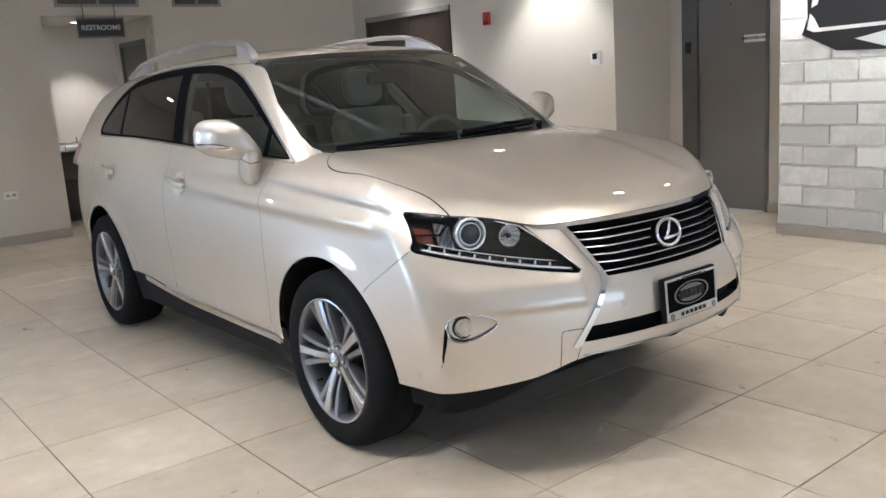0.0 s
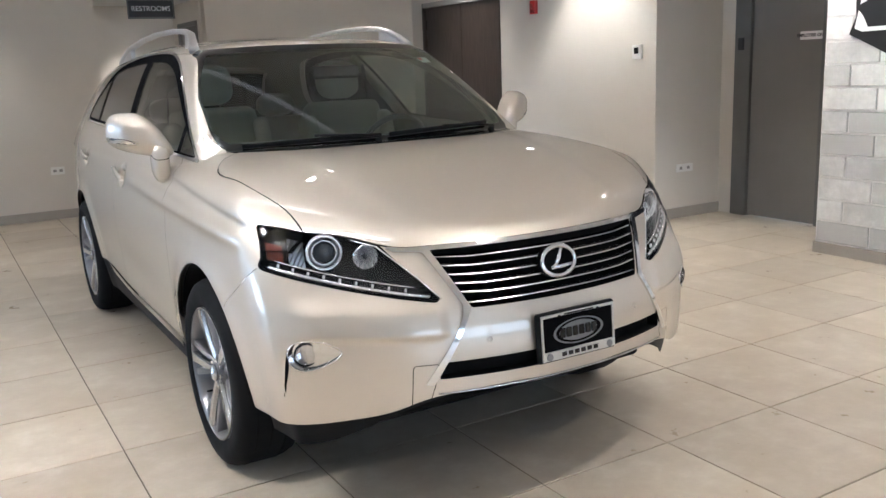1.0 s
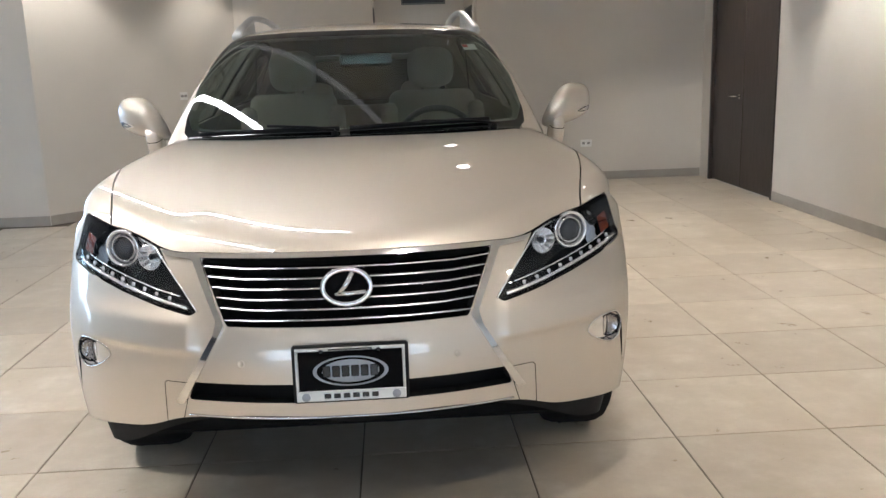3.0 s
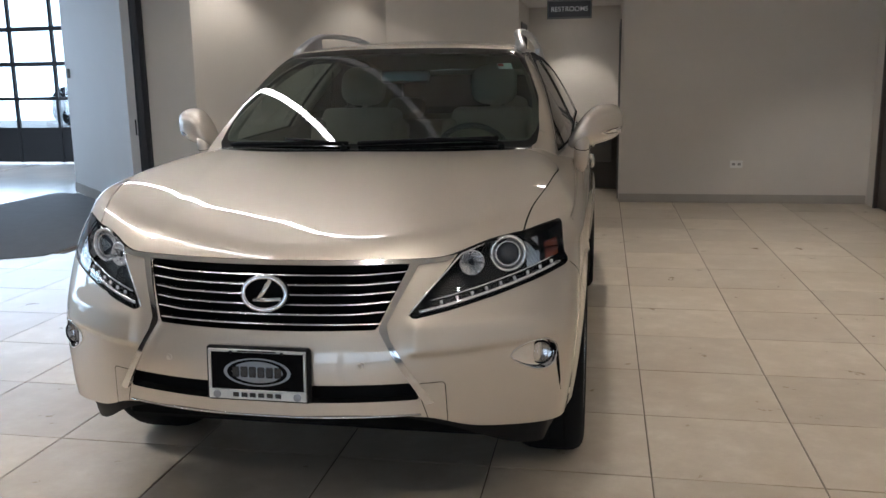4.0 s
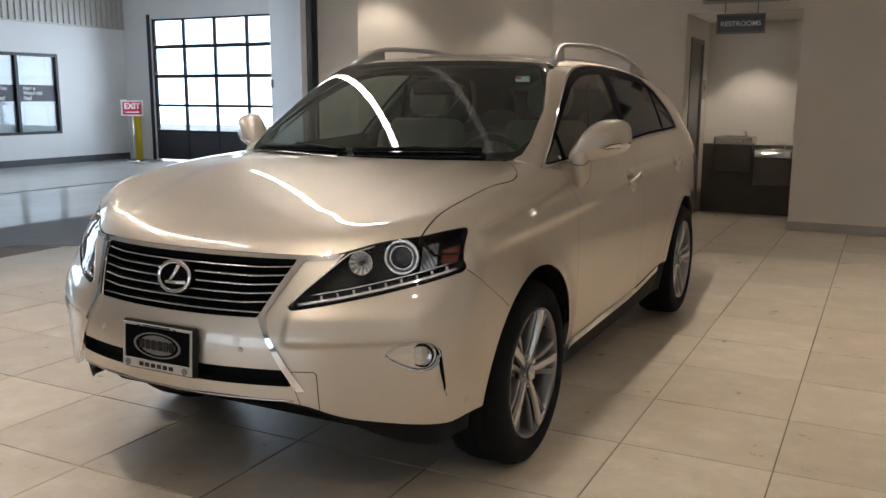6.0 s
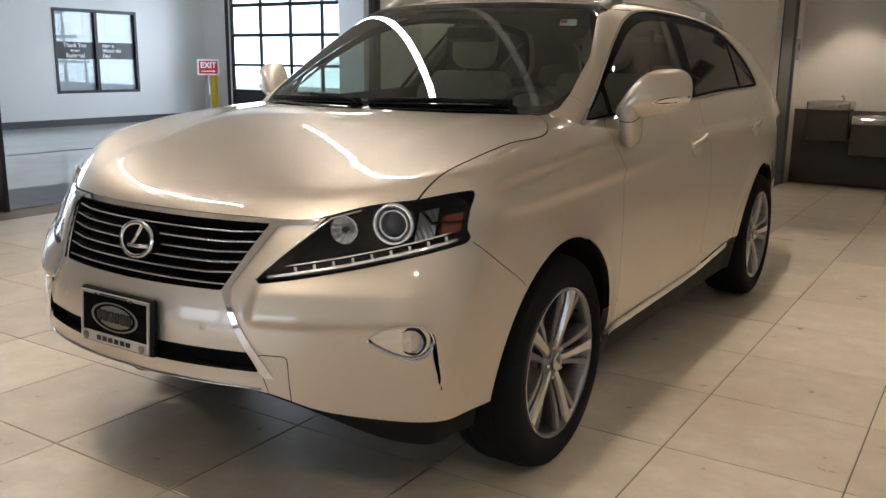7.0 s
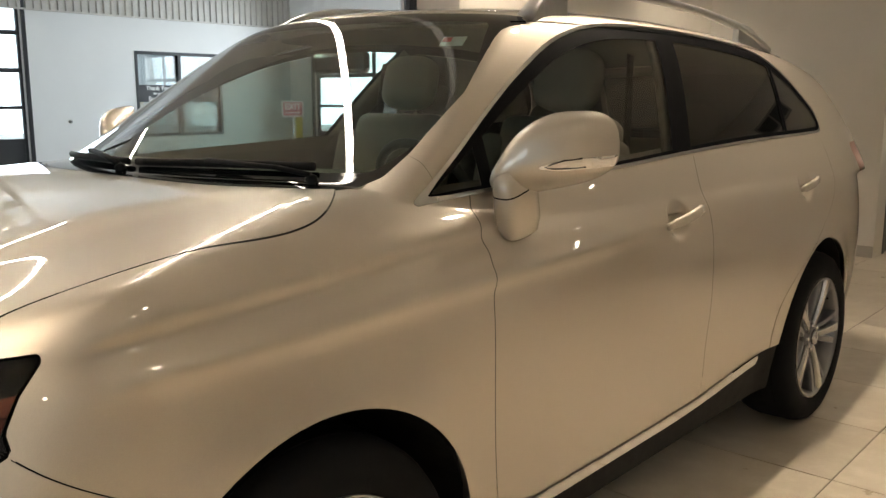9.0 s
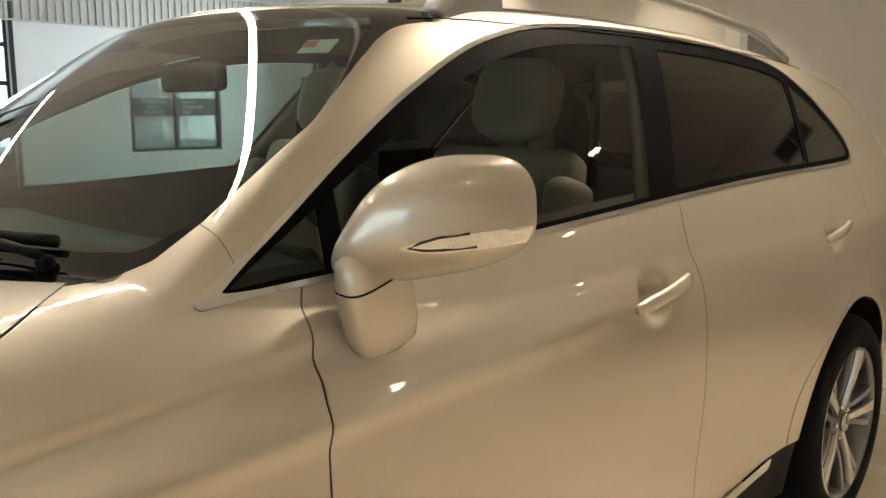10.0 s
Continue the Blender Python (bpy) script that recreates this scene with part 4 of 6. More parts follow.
    lathe(bm, [(0.0, -0.05), (0.072, -0.05), (0.068, -0.026), (0.05, -0.02), (0.036, -0.016), (0.0, -0.016)], m, 30)
    part("hub", bm, ALLOYD, r, smooth=True)
    bm = bmesh.new()
    lathe(bm, [(0.0, -0.016), (0.033, -0.016), (0.032, -0.006), (0.026, -0.002), (0.0, 0.001)], m, 30)
    part("hub_cap", bm, ALLOY, r, "silver hub cap with an emblem", True)
    for k in range(5):
        a = 2 * math.pi * (k + 0.5) / 5 + math.pi / 2
        bm = bmesh.new()
        lathe(bm, [(0.0, -0.04), (0.0105, -0.04), (0.0105, -0.017), (0.006, -0.013), (0.0, -0.013)], m @ pose(0.054 * math.cos(a), 0.054 * math.sin(a), 0), 6)
        part("wheel_nut", bm, CHROMEM, r)
    bm = bmesh.new()
    lathe(bm, [(0.0, -0.105), (0.16, -0.105), (0.165, -0.115), (0.165, -0.13), (0.0, -0.13)], m, 48)
    part("brake_disc", bm, DISC, w)
    bm = bmesh.new()
    lathe(bm, [(0.0, -0.17), (0.222, -0.17), (0.222, -0.175), (0.0, -0.175)], m, 40)
    part("wheel_back", bm, GAP, w)
    return w


for sx in (1, -1):
    for nm, wy in (("front_wheel", 0.0), ("rear_wheel", 2.74)):
        build_wheel(nm, wy, sx)


# ---- the car's fittings ----
def flipped(bm, sx):
    if sx < 0:
        bmesh.ops.scale(bm, vec=(-1, 1, 1), verts=bm.verts)
        bmesh.ops.reverse_faces(bm, faces=bm.faces)
    return bm


def pair(name, build, mat, parents, label="", smooth=True):
    """A part for the left side and its mirror image for the right. build(bm) shapes the left one."""
    out = []
    for sx, par in zip((1, -1), parents):
        bm = bmesh.new()
        build(bm)
        bmesh.ops.recalc_face_normals(bm, faces=bm.faces)
        out.append(part(name, flipped(bm, sx), mat, par, label, smooth))
    return out


CAR2 = (car, car)


def facing(p, d):
    """A pose at p whose z looks along d."""
    return Matrix.Translation(p) @ Vector(d).to_track_quat("Z", "Y").to_matrix().to_4x4()


# headlamps
lamps = skin("headlamp", (HEAD,), LENS, push=0.001, tag="clear headlamp with a projector and light strip")
for ob, par in zip(skin("housing", (HEAD,), LAMPB, push=0.065), lamps):
    ob.parent = par
for ob, par in zip(edge_wall("housing_edge", (HEAD,), LAMPB, 0.065), lamps):
    ob.parent = par
AIM = Vector((0.30, -0.95, 0.02)).normalized()


def lamp_at(u, z, deep):
    p = corner_at(u, z)
    return Vector(p) - AIM * deep


def projector_ring(r0, r1, h):
    return [(r0, 0), (r0, h), ((r0 + r1) / 2, h + 0.004), (r1, h), (r1, 0)]


cP = lamp_at(0.098, 0.918, 0.045)
cH = lamp_at(-0.035, 0.904, 0.035)
pair("projector_bezel", lambda bm: lathe(bm, projector_ring(0.050, 0.060, 0.018), facing(cP, AIM), 40, True), LAMPSILVER, lamps)
pair("projector_ring", lambda bm: lathe(bm, projector_ring(0.036, 0.042, 0.012), facing(cP, AIM), 40, True), LAMPSILVER, lamps)
pair("projector_lens", lambda bm: lathe(bm, [(0, -0.01), (0.036, -0.01), (0.036, 0.0), (0.031, 0.012), (0.02, 0.02), (0.0, 0.023)], facing(cP, AIM), 32), PROJ, lamps)
pair("projector_cup", lambda bm: lathe(bm, [(0.048, 0.004), (0.042, -0.012), (0.030, -0.03), (0.0, -0.03), (0.0, -0.031), (0.05, -0.031)], facing(cP, AIM), 32, True), ALLOYD, lamps)
pair("reflector", lambda bm: lathe(bm, [(0.039, 0.014), (0.033, 0.0), (0.024, -0.014), (0.01, -0.022), (0.0, -0.023), (0.0, -0.026), (0.03, -0.02), (0.041, 0.012)], facing(cH, AIM), 14, True), LAMPSILVER, lamps, smooth=False)
pair("bulb", lambda bm: lathe(bm, [(0, -0.02), (0.008, -0.02), (0.009, 0.006), (0.0, 0.010)], facing(cH, AIM), 14), PROJ, lamps)


def strip_pts(lo, hi, dz, n, deep):
    base = spl((-0.275, -0.153, 0.016, 0.174, 0.302), (0.768, 0.786, 0.814, 0.846, 0.874))
    return [near_skin(corner_at(u, float(base(u)) + dz), -deep) for u in np.linspace(lo, hi, n)]


pair("light_strip", lambda bm: sweep(bm, strip_pts(-0.235, 0.285, 0.012, 16, 0.008), ring_profile(0.007, 0.006, 8)), LAMPSILVER, lamps)
pair("strip_edge", lambda bm: sweep(bm, strip_pts(-0.19, 0.27, 0.036, 16, 0.016), ring_profile(0.0025, 0.0025, 6)), LAMPSILVER, lamps)
for k in range(9):
    u0 = -0.165 + 0.052 * k
    pair("diode", lambda bm: sweep(bm, strip_pts(u0, u0 + 0.007, 0.024, 3, 0.012), ring_profile(0.004, 0.006, 8, 4)), DIODE, lamps)


def lamp_patch(u0, u1, z0, z1, deep, facet=0.0, nu=6, nz=5):
    """A sheet behind the lens, between two heights that lean back with the lamp; facet: depth of its ribs."""
    def build(bm):
        grid = []
        for i in range(nu + 1):
            u = u0 + (u1 - u0) * i / nu
            grid.append([bm.verts.new(near_skin(corner_at(u + 0.25 * (z0 + (z1 - z0) * j / nz - 0.9), z0 + (z1 - z0) * j / nz + 0.2 * (u - u0)), -deep - facet * ((i + j) % 2))) for j in range(nz + 1)])
        for r0, r1 in zip(grid, grid[1:]):
            for j in range(nz):
                bm.faces.new((r0[j], r1[j], r1[j + 1], r0[j + 1]))
    return build


pair("indicator", lamp_patch(0.238, 0.300, 0.896, 0.948, 0.018), AMBER, lamps, "dark amber side reflector")
pair("side_reflector", lamp_patch(0.168, 0.226, 0.880, 0.965, 0.026, 0.006, 8, 7), SATIND, lamps, "clear ribbed side reflector", False)
pair("lamp_rim", lambda bm: sweep(bm, [near_skin(corner_at(u, z), 0.0) for u, z in ((-0.27, 0.774), (-0.203, 0.832), (-0.118, 0.896), (-0.06, 0.936), (0.023, 0.957))], ring_profile(0.003, 0.003, 6)), LAMPSILVER, lamps)

# grille slats and emblem
half = spl((0.732, 0.75, 0.914), (0.345, 0.35, 0.426))
for k, gz in enumerate((0.888, 0.861, 0.834, 0.807, 0.780, 0.753)):
    bm = bmesh.new()
    pts = []
    for x in np.linspace(-1, 1, 33):
        w = float(half(gz)) + 0.004
        z = gz + 0.006 * max(0, abs(x) - 0.75) * 4 * (1 if k < 5 else 0)
        p = front_at(abs(x) * w, z)
        pts.append(Vector((x * w, p[1] + 0.017, z)))
    sweep(bm, pts, [(-0.012, -0.005), (0.010, -0.0025), (0.013, 0.0), (0.010, 0.003), (-0.012, 0.004)])
    part("grille_slat", bm, SATIN, car, "chrome-edged horizontal grille bar")
bm = bmesh.new()
ey = front_at(0, 0.84)[1]
EM = pose(0, ey - 0.004, 0.84, 78, 0, 0)


def oval(a, b, n=40, z=0.0):
    return [EM @ Vector((a * math.cos(2 * math.pi * i / n), b * math.sin(2 * math.pi * i / n), z)) for i in range(n)]


emblem_back = bmesh.new()
lo, hi = [emblem_back.verts.new(p) for p in oval(0.074, 0.056, z=-0.02)], [emblem_back.verts.new(p) for p in oval(0.074, 0.056, z=0.004)]
emblem_back.faces.new(hi)
for i in range(40):
    emblem_back.faces.new((lo[i], lo[(i + 1) % 40], hi[(i + 1) % 40], hi[i]))
emblem = part("emblem", emblem_back, FRAMEB, car, "oval chrome emblem")
up_e = (EM.to_3x3() @ Vector((0, 0, 1)))
sweep(bm, oval(0.068, 0.050, z=0.006), ring_profile(0.008, 0.006, 8), up=up_e, closed=True)
part("emblem_ring", bm, CHROMEM, emblem, smooth=True)
bm = bmesh.new()
sweep(bm, [EM @ Vector(p) for p in ((0.018, 0.040, 0.006), (0.0, 0.008, 0.008), (-0.022, -0.020, 0.007))], ring_profile(0.008, 0.005, 8), up=up_e)
part("emblem_stroke", bm, CHROMEM, emblem, smooth=True)
bm = bmesh.new()
sweep(bm, [EM @ Vector(p) for p in ((-0.034, -0.020, 0.006), (0.01, -0.020, 0.008), (0.054, -0.016, 0.006))], ring_profile(0.007, 0.005, 8), up=up_e)
part("emblem_stroke", bm, CHROMEM, emblem, smooth=True)

# number plate with its frame; the writing on it is left as bars
PL = pose(0.004, -1.052, 0.616, 86, 0, 0)
plate = thing("licence_plate")
plate.parent = car


def on_plate(name, lo, hi, mat, bevel=0.0, par=None, label=""):
    return boxed(name, lo, hi, mat, par or plate, bevel, label, PL)


backing = on_plate("plate_backing", (-0.163, -0.083, -0.022), (0.163, 0.083, 0.0), PLASTIC, 0.006, None, "black dealer plate in a silver frame")
on_plate("plate_face", (-0.148, -0.066, 0.0), (0.148, 0.068, 0.003), FRAMEB)
for lo, hi in (((-0.153, 0.067, 0.0), (0.153, 0.076, 0.008)), ((-0.153, -0.076, 0.0), (0.153, -0.046, 0.008)), ((-0.153, -0.046, 0.0), (-0.145, 0.067, 0.008)), ((0.145, -0.046, 0.0), (0.153, 0.067, 0.008))):
    on_plate("plate_frame", lo, hi, PLATEM, 0.002)
bm = bmesh.new()
NP = 44
for r0, r1, h in ((0.0, 0.76, 0.0036), (0.90, 1.0, 0.005)):
    outer = [bm.verts.new(PL @ Vector((0.105 * r1 * math.cos(2 * math.pi * i / NP), 0.008 + 0.043 * r1 * math.sin(2 * math.pi * i / NP), h))) for i in range(NP)]
    if r0:
        inner = [bm.verts.new(PL @ Vector((0.105 * r0 * math.cos(2 * math.pi * i / NP), 0.008 + 0.043 * r0 * math.sin(2 * math.pi * i / NP), h))) for i in range(NP)]
        for i in range(NP):
            bm.faces.new((outer[i], outer[(i + 1) % NP], inner[(i + 1) % NP], inner[i]))
    else:
        bm.faces.new(outer)
part("plate_oval", bm, SATIND, plate)
for k in range(6):
    on_plate("plate_mark", (-0.078 + 0.0265 * k, -0.008, 0.0042), (-0.056 + 0.0265 * k, 0.024, 0.0065), GLOSSB, 0.002)
    on_plate("plate_mark", (-0.076 + 0.0265 * k, -0.068, 0.008), (-0.057 + 0.0265 * k, -0.054, 0.0092), GLOSSB)
for k in range(2):
    bm = bmesh.new()
    lathe(bm, [(0, 0.0), (0.013, 0.0), (0.012, 0.011), (0.0, 0.012)], PL @ pose(-0.126 + 0.252 * k, -0.062, 0), 20)
    part("plate_badge", bm, SATIND, plate)
    on_plate("plate_screw", (-0.086 + 0.16 * k, 0.061, 0.006), (-0.074 + 0.16 * k, 0.072, 0.0105), GLOSSB, 0.003)
on_plate("plate_mark", (-0.06, 0.069, 0.008), (0.062, 0.074, 0.0088), GLOSSB)

# fog lamps, parking sensors, lower chrome line
fogs = skin("fog_bezel", (FOG,), CHROMEM, push=0.014, tag="chrome fog lamp bezel")
edge_wall("fog_bezel_edge", (FOG,), CHROMEM, 0.015)
cF = Vector(corner_at(0.147, 0.614)) - AIM * 0.022
pair("fog_lamp_ring", lambda bm: lathe(bm, projector_ring(0.034, 0.038, 0.014), facing(cF, AIM), 32, True), LAMPB, fogs)
pair("fog_rim", lambda bm: sweep(bm, [near_skin(corner_at(float(u), float(z)), 0.001) for u, z in FOGS[::2]], ring_profile(0.0035, 0.003, 6), closed=True), CHROMEM, fogs)
pair("fog_lamp_cup", lambda bm: lathe(bm, [(0.034, 0.012), (0.028, -0.004), (0.017, -0.014), (0.010, -0.016), (0.008, 0.0), (0.0, 0.002), (0.0, -0.02), (0.035, -0.008)], facing(cF, AIM), 10, True), CHROMEM, fogs, smooth=False)
pair("fog_lamp", lambda bm: lathe(bm, [(0, 0.008), (0.034, 0.008), (0.033, 0.016), (0.022, 0.022), (0.0, 0.024)], facing(cF, AIM), 30), LENS, fogs)
for sx0, z0 in ((0.308, 0.638),):
    p = front_at(sx0, z0)
    pair("parking_sensor", lambda bm: lathe(bm, [(0.0, -0.004), (0.0115, -0.004), (0.0115, 0.0), (0.0095, 0.0022), (0.009, 0.0008), (0.0, 0.001)], facing(p, normal_at(p)), 24), PAINT, CAR2)
p2 = corner_at(0.318, 0.43)
pair("parking_sensor", lambda bm: lathe(bm, [(0.0, -0.004), (0.0115, -0.004), (0.0115, 0.0), (0.0095, 0.0022), (0.009, 0.0008), (0.0, 0.001)], facing(p2, normal_at(p2)), 24), PAINT, CAR2)
bm = bmesh.new()
sweep(bm, [Vector((x, front_at(abs(x), 0.477)[1] - 0.001, 0.4785 - 0.006 * abs(x))) for x in np.linspace(-0.475, 0.475, 31)], ring_profile(0.006, 0.0032, 8))
part("bumper_line", bm, SATIN, car, "thin chrome line under the bumper", True)

# door mirrors
def mirror_skin(p):
    x, y, z = p[..., 0], p[..., 1], p[..., 2]
    fx = (x - 0.988 - 0.28 * (z - 1.26)) / (0.110 - 0.34 * (z - 1.25))
    fz = (z - 1.258 - 0.12 * (x - 0.985)) / (0.091 - 0.12 * (x - 0.985))
    fy = (y - 0.72 - 0.5 * (x - 0.968)) / (0.155 + 0.05 * np.clip(1.27 - z, -0.1, 0.1))
    r = (np.abs(fx) ** 3.0 + np.abs(fz) ** 3.0 + np.abs(fy) ** 2.2) ** (1 / 2.6)
    hous = (r - 1) * 0.09
    return smax(hous, y - 0.715 - 0.5 * (x - 0.968), 0.014)


MV, MF = surface_net(mirror_skin, (0.80, 0.44, 1.10), (1.14, 0.86, 1.42), 0.008)
MN = grad(mirror_skin, MV)
for V2 in (0,):
    MV, MF, plus, _ = cut_skin(MV, MF, MV[:, 1] - 0.707 - 0.5 * (MV[:, 0] - 0.968), mirror_skin)
    back = MF[plus]
    MF = MF[~plus]
    MV, MF, plus, _ = cut_skin(MV, MF, np.maximum(np.maximum(np.abs(MV[:, 2] - 1.222 - 0.14 * (MV[:, 0] - 1.0)) - 0.012, 0.985 - MV[:, 0] + 6.0 * np.abs(MV[:, 2] - 1.222 - 0.14 * (MV[:, 0] - 1.0)) ** 1.0 * 0.6), MV[:, 1] - 0.692 - 0.5 * (MV[:, 0] - 0.968)), mirror_skin)
    blink = MF[~plus]
    MF = MF[plus]
MN = grad(mirror_skin, MV)
mirrors = [skin_part("door_mirror", MV, MF, PAINT, car, MN, mir, "body-coloured door mirror with a clear indicator") for mir in (False, True)]
for par, mir in zip(mirrors, (False, True)):
    skin_part("mirror_glass", MV - MN * 0.006, back, MIRROR, par, None, mir)
    skin_part("mirror_indicator", MV, blink, CHROMEM, par, MN, mir)
def mirror_front(x, z):
    return cast((x, 0.3, z), (0, 1, 0), mirror_skin)


pair("indicator_line", lambda bm: sweep(bm, [Vector(mirror_front(x, 1.222 + 0.14 * (x - 1.0) + dz)) for x, dz in ((1.065, 0.012), (1.04, 0.011), (1.02, 0.006), (1.005, 0.0), (1.02, -0.005), (1.04, -0.007), (1.065, -0.008))], ring_profile(0.0022, 0.0022, 6)), GLOSSB, mirrors)
pair("mirror_foot", lambda bm: sweep(bm, [Vector(q) for q in ((0.890, 0.642, 1.060), (0.896, 0.640, 1.068), (0.902, 0.634, 1.09), (0.906, 0.62, 1.13), (0.908, 0.612, 1.17), (0.912, 0.612, 1.21))], ring_profile(0.034, 0.062, 20, 3.2), up=(0, 1, 0), scale=[0.7, 0.9, 0.98, 1.0, 1.0, 1.0]), PAINT, mirrors)
pair("foot_gap", lambda bm: sweep(bm, [Vector((0.9079, 0.613, 1.1665)), Vector((0.9081, 0.612, 1.1695))], ring_profile(0.0348, 0.0628, 20, 3.2), up=(0, 1, 0)), GAP, mirrors)

# door handles
def handle(y0, z0, y1, z1):
    def build(bm):
        pts, sc = [], []
        for q in np.linspace(0, 1, 13):
            y, z = y0 + (y1 - y0) * q, z0 + (z1 - z0) * q
            s = side_at(y, z)
            x = float(side_w(z)) - float(front_in(y)) + 0.020 * math.sin(math.pi * min(1, 0.10 + q * 0.86)) ** 0.5 + 0.006
            pts.append(Vector((x, y, z)))
            sc.append(0.55 + 0.45 * math.sin(math.pi * (0.1 + 0.8 * q)) if q < 0.12 or q > 0.95 else 1.0)
        sweep(bm, pts, ring_profile(0.009, 0.0155, 14, 3), up=(0, 0, 1), scale=sc)
    return build


pair("door_handle", handle(1.312, 1.003, 1.56, 1.036), PAINT, doors_f, "body-coloured handle over a cup")
pair("door_handle", handle(2.43, 1.026, 2.665, 1.052), PAINT, doors_r, "body-coloured handle over a cup")
kp = Vector((float(side_w(1.03)) + 0.029, 1.536, 1.037))
pair("handle_sensor", lambda bm: box(bm, (kp.x - 0.002, kp.y - 0.004, kp.z - 0.010), (kp.x + 0.0015, kp.y + 0.004, kp.z + 0.010), 0.001), CHROMEM, doors_f, smooth=False)

# roof rails
rail_x = lambda y: 0.548 + 0.04 * float(bell(y - 1.07, 0.12)) + 0.012 * float(bell(y - 2.93, 0.3))


def rail(bm):
    pts, sc = [], []
    for y, h in ((1.075, 0.004), (1.10, 0.016), (1.16, 0.036), (1.24, 0.052), (1.36, 0.064), (1.6, 0.070), (1.95, 0.070), (2.3, 0.064), (2.6, 0.054), (2.76, 0.036), (2.87, 0.016), (2.93, 0.002)):
        x = rail_x(y)
        t = top_at(x, y)
        pts.append(Vector((x, y, t[2] + h * 1.2)))
        sc.append(1.25 if h < 0.02 else 1.0)
    sweep(bm, pts, ring_profile(0.021, 0.014, 12, 2.6), scale=sc)


rails = pair("roof_rail", rail, RAILM, CAR2, "satin silver roof rail")
for y0, y1 in ((1.09, 1.33), (2.62, 2.91)):
    def foot(bm):
        rows = []
        for q in np.linspace(y0, y1, 8):
            x0 = rail_x(q)
            t = top_at(x0, q)[2]
            h = 0.075 * math.sin(math.pi * 0.5 * min(1, abs(q - (1.075 if y0 < 2 else 2.93)) / 0.25))
            rows.append([bm.verts.new((x, q, z)) for x, z in ((x0 - 0.015, t - 0.012), (x0 + 0.015, t - 0.014), (x0 + 0.012, t + h), (x0 - 0.012, t + h))])
        for r0, r1 in zip(rows, rows[1:]):
            for i in range(4):
                bm.faces.new((r0[i], r0[(i + 1) % 4], r1[(i + 1) % 4], r1[i]))
        bm.faces.new(rows[0]), bm.faces.new(rows[-1])
    pair("rail_foot", foot, RAILM, rails, smooth=False)
pair("roof_channel", lambda bm: sweep(bm, [Vector((0.60, y, top_at(0.60, y)[2] + 0.0005)) for y in np.linspace(0.99, 3.0, 24)], ring_profile(0.003, 0.001, 6)), GAP, CAR2)
bm = bmesh.new()
rows = []
for x in np.linspace(-0.56, 0.56, 15):
    z0 = 1.575
    y = 3.12 - 0.1 * x * x
    rows.append([bm.verts.new((x, y + dy, z0 + dz - 0.05 * x * x)) for dy, dz in ((0.0, 0.0), (0.16, -0.02), (0.28, -0.055), (0.27, -0.075), (0.12, -0.06), (0.0, -0.04))])
for r0, r1 in zip(rows, rows[1:]):
    for i in range(6):
        bm.faces.new((r0[i], r0[(i + 1) % 6], r1[(i + 1) % 6], r1[i]))
bm.faces.new(rows[0]), bm.faces.new(rows[-1])
bmesh.ops.recalc_face_normals(bm, faces=bm.faces)
part("roof_spoiler", bm, PAINT, car)
pair("spoiler_gap", lambda bm: sweep(bm, [near_skin(cast((0.56, 4.2, z), (0, -1, 0)), 0.002) for z in np.linspace(1.40, 1.53, 6)], ring_profile(0.012, 0.004, 8)), GAP, CAR2)

# wipers
def shield_at(x, z):
    return cast((x, -0.6, z), (0, 1, 0))


for x0, x1, ax in ((-0.64, -0.06, -0.08), (-0.02, 0.56, 0.58)):
    bm = bmesh.new()
    sweep(bm, [near_skin(shield_at(x, (1.188 if x0 < -0.3 else 1.199) + 0.010 * math.sin(3 * (x - x0))), 0.012) for x in np.linspace(x0, x1, 14)], ring_profile(0.007, 0.010, 8))
    wiper = part("wiper", bm, PLASTIC, car, "black windscreen wiper on its rest", True)
    bm = bmesh.new()
    a, b = shield_at(ax, 1.186), shield_at((x0 + x1) / 2, 1.204)
    sweep(bm, [near_skin(a, 0.02), near_skin(a * 0.7 + b * 0.3, 0.03), near_skin(b, 0.026)], ring_profile(0.010, 0.006, 8, 3))
    part("wiper_arm", bm, PLASTIC, wiper, smooth=True)
    bm = bmesh.new()
    lathe(bm, [(0, -0.02), (0.015, -0.02), (0.014, 0.012), (0.008, 0.017), (0.0, 0.018)], facing(near_skin(a, 0.0), (0, -0.3, 1)), 20)
    part("wiper_pivot", bm, PLASTIC, wiper, smooth=True)

# ---- inside the car ----
inner = lambda p: car_skin(p) + 0.05
IV, IF_ = surface_net(inner, (-0.05, 0.0, 0.3), (0.97, 3.7, 1.68), 0.035)


def take(sel):
    global IF_
    IF_ = IF_[sel]


for fn in (lambda p: p[:, 0] + 1e-5, lambda p: p[:, 1] - 0.26, lambda p: p[:, 2] - 0.42,
           lambda p: np.where(p[:, 0] > 0.45, poly_sd(p[:, 1], p[:, 2], DLO) + 0.022, 1.0),
           lambda p: np.where(p[:, 1] < 1.25, poly_sd(p[:, 0], p[:, 2], SH, 0.02) + 0.035, 1.0),
           lambda p: np.hypot(p[:, 1], p[:, 2] - 0.365) - 0.47, lambda p: np.hypot(p[:, 1] - 2.74, p[:, 2] - 0.365) - 0.47,
           lambda p: np.where(p[:, 1] > 3.0, poly_sd(p[:, 0], p[:, 2], RW, 0.03) + 0.0, 1.0)):
    IV, IF_, plus, _ = cut_skin(IV, IF_, fn(IV), None)
    take(plus)
IN_N = grad(inner, IV)
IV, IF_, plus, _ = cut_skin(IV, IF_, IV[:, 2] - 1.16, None)
